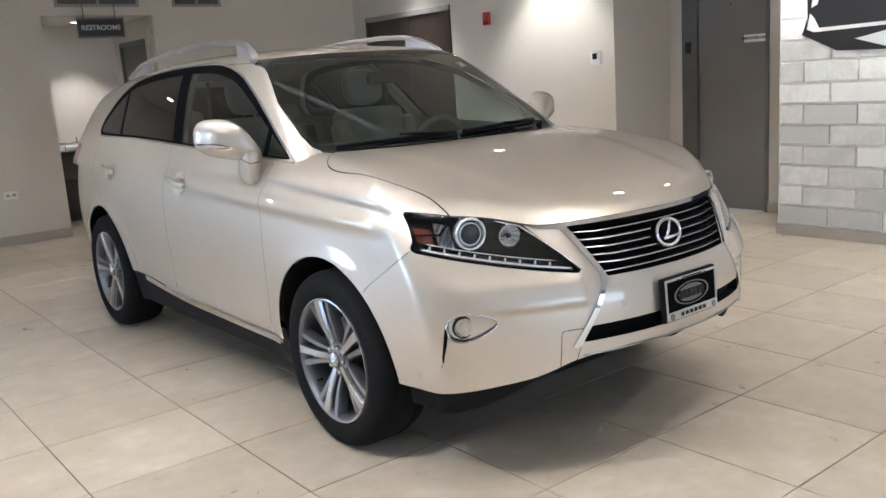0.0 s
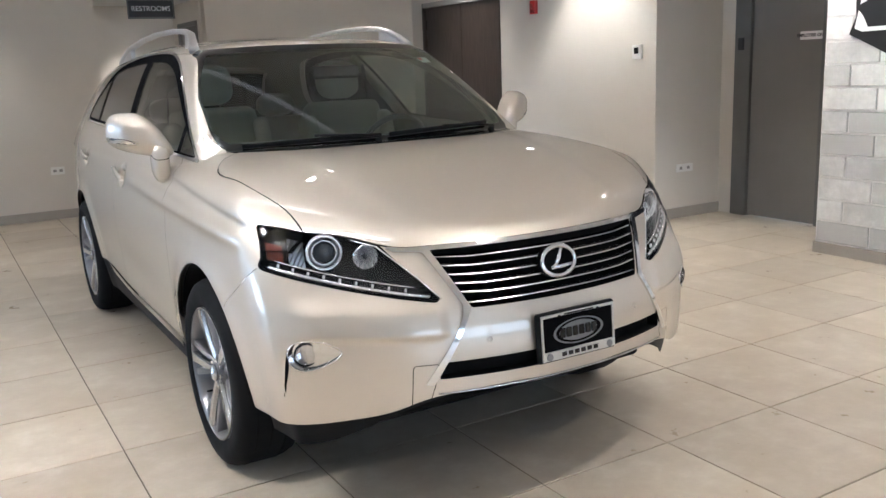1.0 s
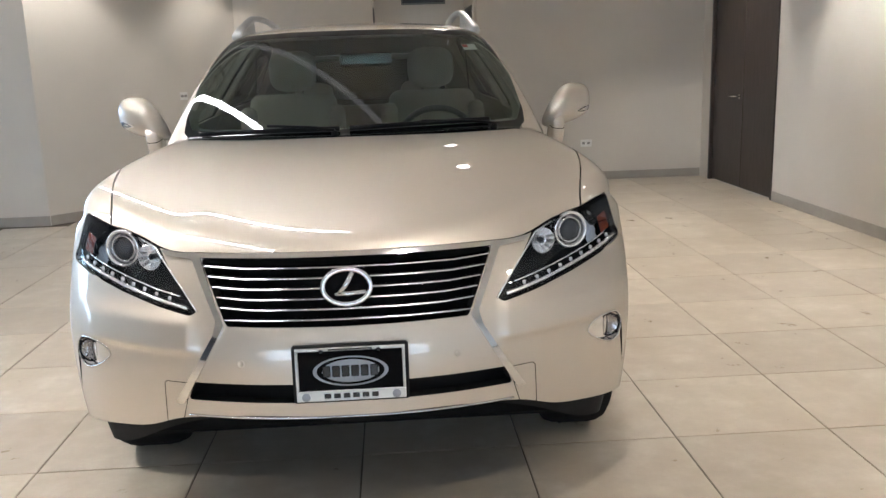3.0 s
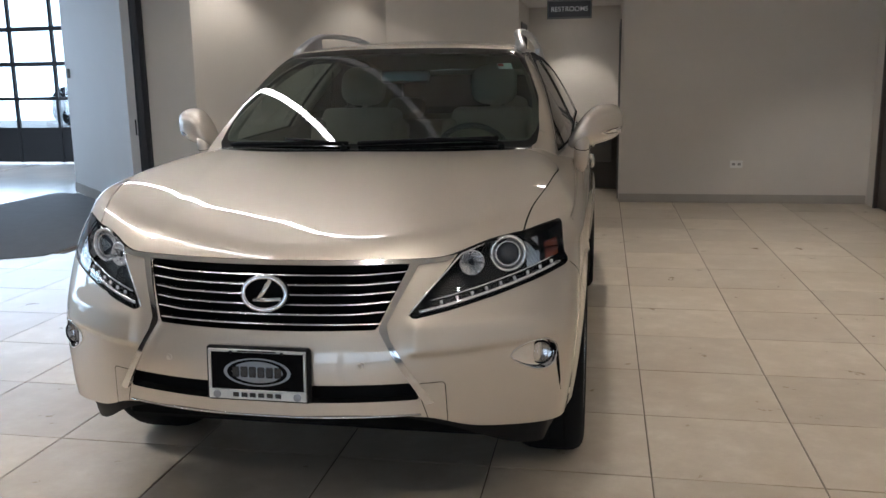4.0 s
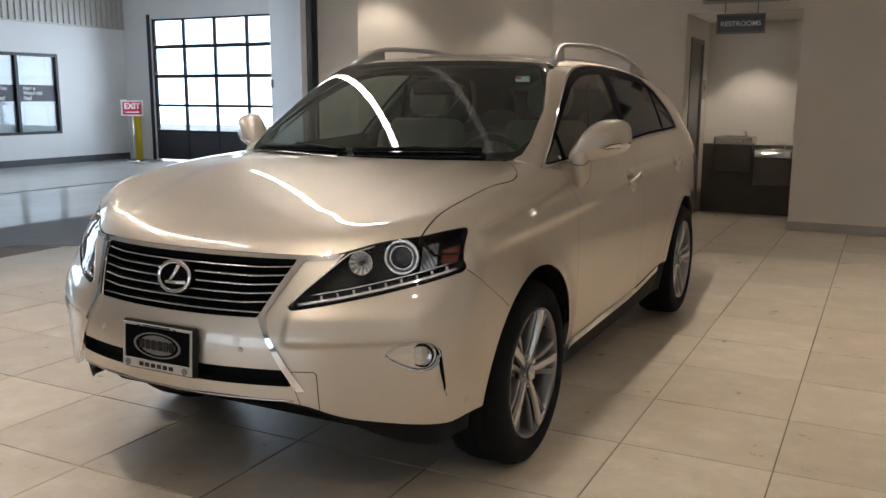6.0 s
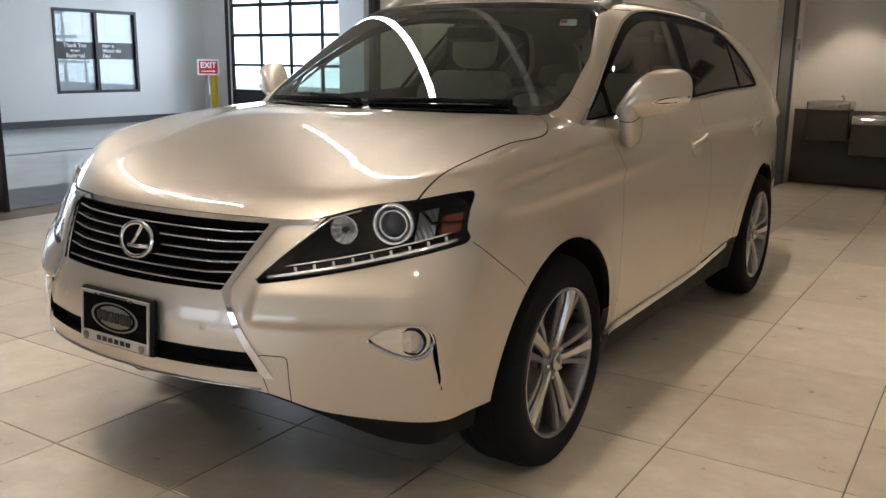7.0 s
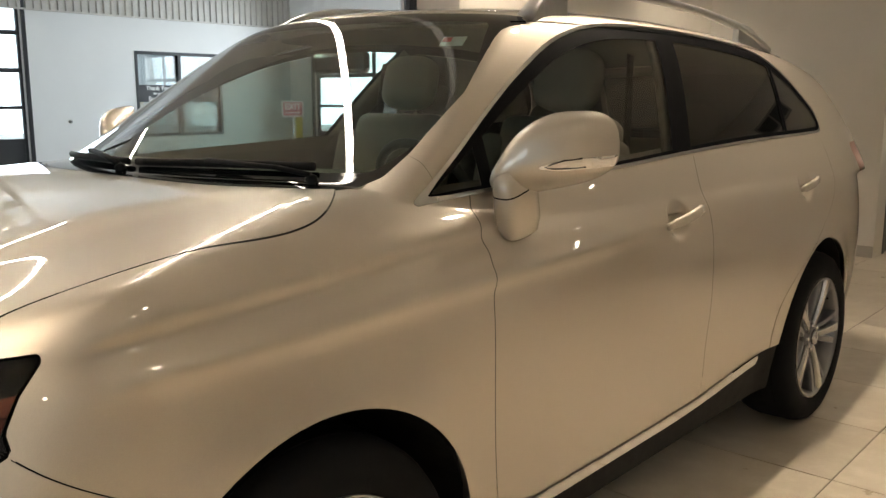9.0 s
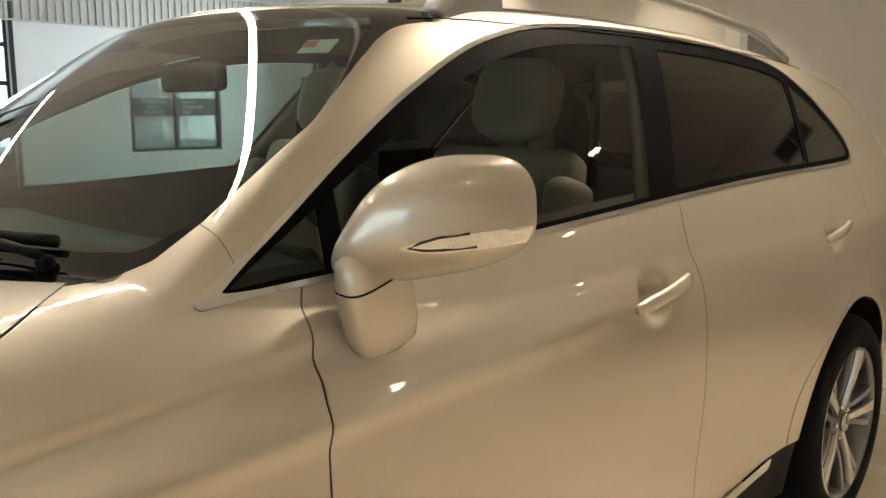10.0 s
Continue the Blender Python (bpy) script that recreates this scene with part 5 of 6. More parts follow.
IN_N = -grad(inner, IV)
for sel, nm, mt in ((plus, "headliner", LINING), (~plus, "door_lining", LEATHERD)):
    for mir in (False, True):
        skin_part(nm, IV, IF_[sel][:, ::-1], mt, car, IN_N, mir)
pair("pillar_trim", lambda bm: sweep(bm, [Vector((side_at(1.585 + 0.70 * (z - 1.2), z)[0] - 0.035, 1.585 + 0.70 * (z - 1.2), z)) for z in np.linspace(1.14, 1.56, 8)], ring_profile(0.02, 0.05, 10, 3), up=(0, 1, 0)), LINING, CAR2)
pair("belt_strap", lambda bm: sweep(bm, [Vector((0.62 - 0.03 * q, 1.62 + 0.06 * q, 1.10 + 0.42 * q)) for q in np.linspace(0, 1, 4)], ring_profile(0.002, 0.022, 6, 4), up=(0, 1, 0)), PLASTIC, CAR2)
boxed("cabin_floor", (-0.78, 0.2, 0.38), (0.78, 3.45, 0.42), GAP, car)
bm = bmesh.new()
rings = []
for x in np.linspace(-0.76, 0.76, 17):
    k = 0.06 * x * x
    hump = 0.028 * bell(x - 0.37, 0.16)
    rings.append([bm.verts.new((x, y + 1.2 * k, z)) for y, z in ((0.22, 1.105), (0.40, 1.128 + 0.3 * hump), (0.58, 1.145 + hump), (0.72, 1.128 + hump), (0.78, 1.08), (0.76, 0.92), (0.62, 0.72), (0.25, 0.72))])
for r0, r1 in zip(rings, rings[1:]):
    for i in range(8):
        bm.faces.new((r0[i], r0[(i + 1) % 8], r1[(i + 1) % 8], r1[i]))
bmesh.ops.recalc_face_normals(bm, faces=bm.faces)
dash = part("dashboard", bm, DASH, car, "dark soft dashboard", True)
wheel_m = facing((0.37, 0.90, 1.085), (0, 0.88, 0.48))
bm = bmesh.new()
lathe(bm, [(0.185 + 0.015 * math.cos(t), 0.015 * math.sin(t)) for t in np.linspace(0, 2 * math.pi, 10, endpoint=False)], wheel_m, 40, True)
steer = part("steering_wheel", bm, DASH, car, "dark leather steering wheel", True)
bm = bmesh.new()
box(bm, (-0.07, -0.05, -0.03), (0.07, 0.05, 0.01), 0.02, wheel_m, 2)
for m2 in (pose(0.11, 0, 0), pose(-0.11, 0, 0)):
    box(bm, (-0.07, -0.018, -0.012), (0.07, 0.018, 0.004), 0.006, wheel_m @ m2)
part("steering_hub", bm, DASH, steer)


def cushion(bm, lo, hi, r, m):
    box(bm, lo, hi, r, m, 4)


def pad(bm, lo, hi, m, n=14, p=3.2):
    """A soft rounded block between two corners."""
    lo, hi = Vector(lo), Vector(hi)
    c, h = (lo + hi) / 2, (hi - lo) / 2
    pw = lambda v: math.copysign(abs(v) ** (2 / p), v)
    got = bmesh.ops.create_uvsphere(bm, u_segments=2 * n, v_segments=n, radius=1)["verts"]
    for v in got:
        a, b = math.atan2(v.co.y, v.co.x), math.asin(max(-1, min(1, v.co.z)))
        v.co = m @ (c + Vector((h.x * pw(math.cos(b)) * pw(math.cos(a)), h.y * pw(math.cos(b)) * pw(math.sin(a)), h.z * pw(math.sin(b)))))


def seat(x, y, wide, rear=False):
    s = thing("rear_seat" if rear else "front_seat")
    s.parent = car
    tilt = pose(x, y + 0.08, 0.83 if not rear else 0.78, -16 if not rear else -20, 0, 0)
    for nm, lo, hi, r in (("backrest", (-wide / 2, -0.06, -0.1), (wide / 2, 0.07, 0.50 if not rear else 0.44), 0.055),):
        bm = bmesh.new()
        cushion(bm, lo, hi, r, tilt)
        part(nm, bm, LEATHER, s, "pale leather backrest", True)
        for sx in (-1, 1):
            bm = bmesh.new()
            cushion(bm, (sx * wide / 2 - 0.045, -0.10, 0.0), (sx * wide / 2 + 0.045, 0.04, 0.42), 0.04, tilt)
            part("bolster", bm, LEATHER, s, "", True)
    bm = bmesh.new()
    cushion(bm, (x - wide / 2, y - 0.5, 0.58), (x + wide / 2, y + 0.02, 0.76), 0.06, None)
    part("seat_cushion", bm, LEATHER, s, "pale leather cushion", True)
    for hx in ((0,) if not rear else (-wide * 0.30, wide * 0.30)):
        bm = bmesh.new()
        pad(bm, (hx - 0.13, -0.06, 0.52 if not rear else 0.45), (hx + 0.13, 0.06, 0.74 if not rear else 0.60), tilt)
        part("headrest", bm, LEATHER, s, "pale leather headrest", True)
        for px in (-0.05, 0.05):
            bm = bmesh.new()
            sweep(bm, [tilt @ Vector((hx + px, 0.01, z)) for z in (0.42, 0.56)], ring_profile(0.006, 0.006, 8), up=(0, 1, 0))
            part("headrest_post", bm, CHROMEM, s)
    return s


seat(0.385, 1.36, 0.48)
seat(-0.385, 1.36, 0.48)
seat(0.0, 2.36, 1.20, True)
bm = bmesh.new()
box(bm, (-0.08, 0.835, 1.45), (0.165, 0.87, 1.515), 0.014, None, 2)
part("inside_mirror", bm, GLOSSB, car)
sp = Vector(shield_at(0.535, 1.532))
sn = Vector(normal_at(sp))
sm = facing(sp - sn * 0.006, sn)
sticker = boxed("service_sticker", (-0.034, -0.024, -0.001), (0.034, 0.024, 0.0), PAPER, car, 0, "white and red service sticker", sm)
boxed("sticker_mark", (-0.032, -0.004, 0.0), (-0.006, 0.020, 0.0006), REDINK, sticker, 0, "", sm)


# ---- the showroom's fittings ----
def words(text, size, mat, m, parent, name="lettering", bold=0.0, align="CENTER"):
    """Raised flat lettering, as a mesh."""
    cu = bpy.data.curves.new(name, "FONT")
    cu.body, cu.size, cu.extrude, cu.offset = text, size, 0.0008, bold
    cu.align_x, cu.align_y = align, "CENTER"
    tmp = bpy.data.objects.new(name, cu)
    scene.collection.objects.link(tmp)
    me = bpy.data.meshes.new_from_object(tmp.evaluated_get(bpy.context.evaluated_depsgraph_get()))
    bpy.data.objects.remove(tmp)
    me.transform(m)
    me.materials.clear()
    me.materials.append(mat)
    ob = new(name, me)
    ob.parent = parent
    return ob


# poses of upright faces: x along the face, y up, z out of it
def face_south(x, y, z):
    return pose(x, y, z, 90, 0, 0)


def face_west(x, y, z):
    return pose(x, y, z, 90, 0, -90)


def face_east(x, y, z):
    return pose(x, y, z, 90, 0, 90)


# downlights
for (lx, ly), watts, cone in DOWNLIGHTS:
    lz = CEIL if ly < 7 else 2.372
    d = thing("downlight", (0, 0, 0), "round white recessed ceiling downlight switched on", "downlight", "ceiling downlights")
    bm = bmesh.new()
    lathe(bm, [(0.055, -0.004), (0.075, -0.006), (0.078, 0.0), (0.055, 0.0)], pose(lx, ly, lz), 28, True)
    part("trim_ring", bm, WHITEP, d)
    bm = bmesh.new()
    lathe(bm, [(0, -0.002), (0.054, -0.002), (0.054, 0.001), (0, 0.001)], pose(lx, ly, lz), 28)
    part("lamp_lens", bm, SPOTM, d)

# long light lines in the ceiling
for (x0, y0), (x1, y1), mt in (((-0.1, 0.3), (-3.5, 3.27), LEDM), ((0.42, 0.76), (-2.1, 2.5), LEDDIM), ((-0.9, -1.5), (-4.9, 1.75), LEDM)):
    run = Vector((x1 - x0, y1 - y0, 0))
    m = Matrix.Translation((x0, y0, CEIL)) @ Matrix.Rotation(math.atan2(run.y, run.x), 4, "Z")
    l = thing("linear_light", (0, 0, 0), "long thin white ceiling light line switched on", "ceiling light", "ceiling light lines")
    boxed("diffuser", (0, -0.021, -0.010), (run.length, 0.021, -0.002), mt, l, 0, "", m)
    for s in (-1, 1):
        boxed("light_channel", (0, s * 0.027 - 0.005, -0.014), (run.length, s * 0.027 + 0.005, 0.0), WHITEP, l, 0, "", m)

# double door in the east wall
door = tagged(new("door_1"), "dark wood double door in a grey frame, closed", "door", kind="structure")
for y0, y1 in ((5.04, 5.88), (5.89, 6.72)):
    boxed("door_leaf", (3.975, y0, 0.01), (4.02, y1, 2.22), DARK, door, 0.003)
for lo, hi in (((3.935, 5.02, 0), (4.1, 5.04, 2.28)), ((3.935, 6.72, 0), (4.1, 6.76, 2.28)), ((3.935, 5.02, 2.22), (4.1, 6.76, 2.28))):
    boxed("door_frame", lo, hi, DARK if lo[2] == 0 else PUTTY, door, 0.003)
bm = bmesh.new()
sweep(bm, [Vector(p) for p in ((3.975, 5.97, 1.0), (3.915, 5.97, 1.0), (3.908, 5.985, 1.0), (3.908, 6.10, 1.0))], ring_profile(0.010, 0.010, 10))
part("door_handle", bm, STAINLESS, door, "steel lever handle", True)
bm = bmesh.new()
lathe(bm, [(0, 0), (0.027, 0), (0.026, 0.010), (0, 0.012)], face_west(3.975, 5.97, 1.0), 20)
part("handle_rose", bm, STAINLESS, door)
for z in (0.25, 1.1, 1.95):
    boxed("hinge", (3.965, 6.70, z), (3.977, 6.725, z + 0.11), STAINLESS, door)

# steel door in the niche
sd = tagged(new("door_2"), "grey steel door in a dark frame, closed", "door", kind="structure")
boxed("door_leaf", (4.815, 1.53, 0.01), (4.86, 2.26, 2.10), STEEL, sd, 0.003)
for lo, hi in (((4.785, 1.49, 0), (4.95, 1.528, 2.14)), ((4.785, 2.264, 0), (4.95, 2.44, 2.14)), ((4.785, 1.49, 2.104), (4.95, 2.44, 2.16))):
    boxed("door_frame", lo, hi, STEELF, sd, 0.003)
boxed("card_reader", (4.765, 2.33, 1.53), (4.785, 2.39, 1.64), BLACK, sd, 0.004)
boxed("door_scope", (4.812, 1.90, 1.95), (4.815, 1.915, 1.965), BLACK, sd)
es = boxed("door_sign", (4.811, 1.53, 1.595), (4.815, 1.76, 1.665), SIGNW, sd, 0, "white sign reading employees only")
words("EMPLOYEES ONLY", 0.036, SIGNB, face_west(4.8105, 1.645, 1.63), es, bold=0.0012)

# alarm, thermostat, outlets
al = thing("fire_alarm", (0, 0, 0), "red fire alarm strobe on the wall", "alarm")
boxed("alarm_body", (3.915, 4.325, 1.99), (3.95, 4.43, 2.13), REDP, al, 0.008, seg=2)
boxed("alarm_lens", (3.893, 4.35, 2.04), (3.915, 4.405, 2.10), WINDOWP, al, 0.006)
bm = bmesh.new()
for k in range(5):
    box(bm, (3.912, 4.342, 2.003 + 0.006 * k), (3.9155, 4.413, 2.006 + 0.006 * k))
part("alarm_vent", bm, GAP, al)
th = thing("thermostat", (0, 0, 0), "white wall thermostat with a dark display", "thermostat")
boxed("thermostat_body", (3.925, 2.765, 1.485), (3.95, 2.885, 1.615), WHITEP, th, 0.008, seg=2)
boxed("display", (3.9225, 2.80, 1.535), (3.926, 2.855, 1.59), GLOSSB, th)


def outlet(m, wide=0.075, high=0.115):
    o = thing("wall_outlet", (0, 0, 0), "white electrical outlet plate on the wall", "outlet", "wall outlets")
    boxed("cover_plate", (-wide / 2, -high / 2, 0), (wide / 2, high / 2, 0.006), WHITEP, o, 0.002, "", m)
    for k in (-1, 1):
        dx, dy = (0, k * high * 0.22) if high > wide else (k * wide * 0.22, 0)
        boxed("socket", (dx - 0.017, dy - 0.014, 0.006), (dx + 0.017, dy + 0.014, 0.0075), PUTTY, o, 0.0, "", m)
    return o


outlet(face_south(-0.56, 7.05, 0.53), 0.14, 0.085)
outlet(face_south(2.52, 7.05, 0.45), 0.14, 0.085)
outlet(face_south(4.33, 2.60, 0.47), 0.22, 0.075)
outlet(Matrix.Translation((-2.12, 6.492, 1.19)) @ Matrix.Rotation(radians(47), 4, "Z") @ pose(0, 0, 0, 90, 0, 0), 0.10, 0.085)

# restrooms recess
rs = thing("hanging_sign", (0, 0, 0), "black restrooms sign with white letters", "sign")
boxed("sign_panel", (0.34, 6.955, 2.130), (0.84, 6.98, 2.335), SIGNB, rs, 0.004)
for lo, hi in (((0.335, 6.95, 2.320), (0.845, 6.956, 2.340)), ((0.335, 6.95, 2.125), (0.845, 6.956, 2.145)), ((0.335, 6.95, 2.145), (0.35, 6.956, 2.320)), ((0.83, 6.95, 2.145), (0.845, 6.956, 2.320))):
    boxed("sign_border", lo, hi, STEELF, rs)
words("RESTROOMS", 0.075, SIGNW, face_south(0.59, 6.954, 2.232), rs, bold=0.0004)
for x in (0.42, 0.76):
    bm = bmesh.new()
    sweep(bm, [Vector((x, 6.967, 2.335)), Vector((x, 6.967, 2.535)), Vector((x, 7.05, 2.535))], ring_profile(0.006, 0.006, 8), up=(1, 0, 0))
    part("sign_bracket", bm, STEELF, rs)
for nm, x0, x1, y0, y1 in (("door_3", -0.06, -0.02, 7.36, 8.04), ("door_4", 1.21, 1.25, 7.36, 8.15)):
    d = tagged(new(nm), "dark restroom door in a dark grey frame", "door", kind="structure")
    boxed("door_leaf", (x0, y0, 0.01), (x1, y1, 2.08), STEELF, d, 0.003)
    xi0, xi1 = (-0.12, 0.012) if x0 < 0 else (1.178, 1.31)
    for lo, hi in (((xi0, y0 - 0.04, 0), (xi1, y0, 2.12)), ((xi0, y1, 0), (xi1, y1 + 0.04, 2.12)), ((xi0, y0 - 0.04, 2.08), (xi1, y1 + 0.04, 2.13))):
        boxed("door_frame", lo, hi, STEELF, d, 0.002)
ws = thing("room_sign", (0, 0, 0), "small grey restroom sign on the wall", "sign")
boxed("sign_plate", (0.002, 8.14, 1.42), (0.012, 8.30, 1.66), PUTTY, ws, 0.002)
boxed("sign_bar", (0.012, 8.165, 1.52), (0.0135, 8.275, 1.60), SIGNB, ws)
pan = boxed("wall_panel", (0.0, 8.395, 0.0), (1.19, 8.42, 0.86), BROWN, None, 0.003)
tagged(pan, "dark brown panel behind the drinking fountains", "panel")
for x0, x1, top in ((0.20, 0.66, 0.97), (0.67, 1.12, 0.82)):
    f = thing("drinking_fountain", (0, 0, 0), "stainless steel drinking fountain with a grey apron", "fountain", "drinking fountains")
    boxed("apron", (x0 + 0.01, 8.02, top - 0.44), (x1 - 0.01, 8.39, top - 0.10), BROWN, f, 0.012)
    bm = bmesh.new()
    box(bm, (x0, 7.97, top - 0.10), (x1, 8.39, top), 0.02, None, 2)
    part("basin", bm, STAINLESS, f, "polished steel basin")
    bm = bmesh.new()
    lathe(bm, [(0.13, 0.006), (0.15, 0.004), (0.155, 0.0), (0.13, 0.0)], pose((x0 + x1) / 2, 8.16, top) @ Matrix.Diagonal((1.1, 0.8, 1, 1)), 24, True)
    part("basin_rim", bm, STAINLESS, f, smooth=True)
    bm = bmesh.new()
    sweep(bm, [Vector((x1 - 0.12, 8.30, top)), Vector((x1 - 0.12, 8.30, top + 0.035)), Vector((x1 - 0.13, 8.27, top + 0.055)), Vector((x1 - 0.14, 8.24, top + 0.05))], ring_profile(0.009, 0.009, 8), up=(1, 0, 0))
    part("bubbler", bm, CHROMEM, f, smooth=True)
    boxed("push_bar", (x0 + 0.10, 7.955, top - 0.075), (x1 - 0.10, 7.972, top - 0.03), STAINLESS, f, 0.005)

# air slots above the recess
for x0, x1 in ((0.16, 1.07), (1.46, 2.06)):
    v = thing("air_vent", (0, 0, 0), "grey linear air vent high on the wall", "vent", "wall vents")
    for lo, hi in (((x0, 7.03, 2.460), (x1, 7.05, 2.490)), ((x0, 7.03, 2.660), (x1, 7.05, 2.690)), ((x0, 7.03, 2.490), (x0 + 0.03, 7.05, 2.660)), ((x1 - 0.03, 7.03, 2.490), (x1, 7.05, 2.660)), (((x0 + x1) / 2 - 0.015, 7.03, 2.490), ((x0 + x1) / 2 + 0.015, 7.05, 2.660))):
        boxed("vent_frame", lo, hi, PUTTY, v, 0.002)
    boxed("vent_back", (x0 + 0.03, 7.044, 2.490), (x1 - 0.03, 7.049, 2.660), BASEDARK, v)
    for k in range(7):
        boxed("vent_slat", (x0 + 0.03, 7.033, 2.500 + 0.023 * k), (x1 - 0.03, 7.042, 2.507 + 0.023 * k), STEELF, v)

# storefront of black frames and glass towards the lane, and the jamb of its open end
sf = thing("storefront", (0, 0, 0), "black framed glass storefront beside the service lane", "storefront")
posts = (1.70, 1.43, 0.35, -0.65, -1.65, -2.55)
for y in posts:
    w = 0.02 if y == 1.70 else 0.045
    boxed("post", (-5.36, y - w, 0.0), (-5.25, y + w, CEIL), BLACK, sf, 0.004)
for y0, y1 in zip(posts[1:], posts):
    boxed("bottom_rail", (-5.345, y0 + 0.045, 0.008), (-5.265, y1 - 0.02, 0.12), BLACK, sf, 0.003)
    boxed("header", (-5.345, y0 + 0.045, 2.45), (-5.265, y1 - 0.02, 2.55), BLACK, sf, 0.003)
    pane = boxed("pane", (-5.309, y0 + 0.04, 0.12), (-5.303, y1 - 0.018, 2.45), WINDOWP, sf)
    pane.visible_shadow = False
    pane = boxed("transom_pane", (-5.309, y0 + 0.04, 2.55), (-5.303, y1 - 0.018, CEIL - 0.02), WINDOWP, sf)
    pane.visible_shadow = False
for k, (a, b) in enumerate(SOUTH_BAYS):
    sw_ = tagged(new("window_%d" % (k + 2)), "black framed fixed window in the showroom wall", "window", kind="structure")
    for lo, hi in (((a, -9.10, 0.3), (a + 0.06, -8.99, 2.4)), ((b - 0.06, -9.10, 0.3), (b, -8.99, 2.4)), ((a + 0.06, -9.10, 0.3), (b - 0.06, -8.99, 0.36)), ((a + 0.06, -9.10, 2.34), (b - 0.06, -8.99, 2.4)), (((a + b) / 2 - 0.03, -9.10, 0.36), ((a + b) / 2 + 0.03, -8.99, 2.34))):
        boxed("window_frame", lo, hi, BLACK, sw_, 0.004)
    for p0, p1 in ((a + 0.05, (a + b) / 2 - 0.02), ((a + b) / 2 + 0.02, b - 0.05)):
        pane = boxed("pane", (p0, -9.06, 0.35), (p1, -9.052, 2.35), WINDOWP, sw_)
        pane.visible_shadow = False
gd = thing("glass_door", (0, 0, 0), "black framed door standing open beside the lane wall", "door")
dm = pose(-3.86, 5.22, 0, 0, 0, 118)
for lo, hi in (((0, -0.025, 0.02), (0.10, 0.025, 2.9)), ((0.20, -0.025, 0.02), (0.26, 0.025, 2.9)), ((0.10, -0.025, 0.02), (0.20, 0.025, 0.25)), ((0.10, -0.025, 2.75), (0.20, 0.025, 2.9))):
    boxed("door_stile", lo, hi, BLACK, gd, 0.004, "", dm)
boxed("pane", (0.10, -0.004, 0.25), (0.20, 0.004, 2.75), WINDOWP, gd, 0, "", dm)
bm = bmesh.new()
sweep(bm, [dm @ Vector(p) for p in ((0.23, 0.025, 0.92), (0.23, 0.075, 0.92), (0.23, 0.075, 1.08), (0.23, 0.025, 1.08))], ring_profile(0.009, 0.009, 8), up=(0.3, 0.5, 0.1))
part("pull_handle", bm, BLACK, gd, smooth=True)
boxed("door_jamb", (-3.93, 5.24, 0.0), (-3.795, 5.42, CEIL), BLACK, gd, 0.004)
sw = thing("wall_switch", (0, 0, 0), "dark wall switch box near the wall's end", "switch")
boxed("switch_box", (-0.04, -0.06, 0), (0.04, 0.06, 0.035), PUTTY, sw, 0.006, "", Matrix.Translation((-6.08, 7.36, 1.62)) @ Matrix.Rotation(radians(-45), 4, "Z") @ pose(0, 0, 0, 90, 0, 0))

# ---- the service lane ----
def lane_door(name, m, wide, cols, label):
    """A glazed sectional lane door, in a frame whose x runs along it, y outward, z up."""
    g = tagged(new(name), label, "garage door", kind="structure")
    cw = wide / cols
    rows = [(0.68, 1.19), (1.25, 1.82), (1.90, 2.46), (2.54, 3.06)]
    for k in range(cols + 1):
        x = k * cw
        boxed("mullion", (x - 0.03, -0.03, 0.02), (x + 0.03, 0.03, 3.1), BLACK, g, 0.003, "", m)
    for k in range(cols):
        x0, x1 = k * cw + 0.03, (k + 1) * cw - 0.03
        boxed("solid_panel", (x0, -0.015, 0.03), (x1, 0.015, 0.60), BLACK, g, 0.003, "", m)
        zs = [0.60, 0.68, 1.19, 1.25, 1.82, 1.90, 2.46, 2.54, 3.06, 3.1]
        for z0, z1 in zip(zs[::2], zs[1::2]):
            boxed("rail", (x0, -0.028, z0), (x1, 0.028, z1), BLACK, g, 0.003, "", m)
        for z0, z1 in rows:
            p = boxed("pane", (x0, -0.004, z0), (x1, 0.004, z1), WINDOWP, g, 0, "", m)
            p.visible_shadow = False
    for x in (-0.10, wide + 0.04):
        boxed("door_track", (x, -0.12, 0.0), (x + 0.06, -0.03, 3.2), BLACK, g, 0.004, "", m)
    for z in (0.3, 0.64, 1.2, 1.86, 2.5):
        boxed("hinge_roller", (-0.05, -0.05, z), (0.03, -0.032, z + 0.07), STAINLESS, g, 0.004, "", m)
    return g


lane_door("garage_door_1", pose(-12.62, LANE_N + 0.07, 0), 5.25, 6, "black glazed sectional garage door, closed")
lane_door("garage_door_2", pose(LANE_W - 0.07, 1.32, 0, 0, 0, 90), 4.26, 5, "black glazed sectional garage door, closed")
win = tagged(new("window_1"), "two-pane interior window with printed black bands", "window", kind="structure")
y0, y1, z0, z1 = 7.70, 9.64, 0.64, 2.28
for lo, hi in (((LANE_W - 0.1, y0, z0), (LANE_W + 0.012, y0 + 0.06, z1)), ((LANE_W - 0.1, y1 - 0.06, z0), (LANE_W + 0.012, y1, z1)), ((LANE_W - 0.1, y0 + 0.06, z0), (LANE_W + 0.012, y1 - 0.06, z0 + 0.055)), ((LANE_W - 0.1, y0 + 0.06, z1 - 0.06), (LANE_W + 0.012, y1 - 0.06, z1)), ((LANE_W - 0.1, 8.62, z0 + 0.055), (LANE_W + 0.012, 8.69, z1 - 0.06))):
    boxed("window_frame", lo, hi, BLACK, win, 0.004)
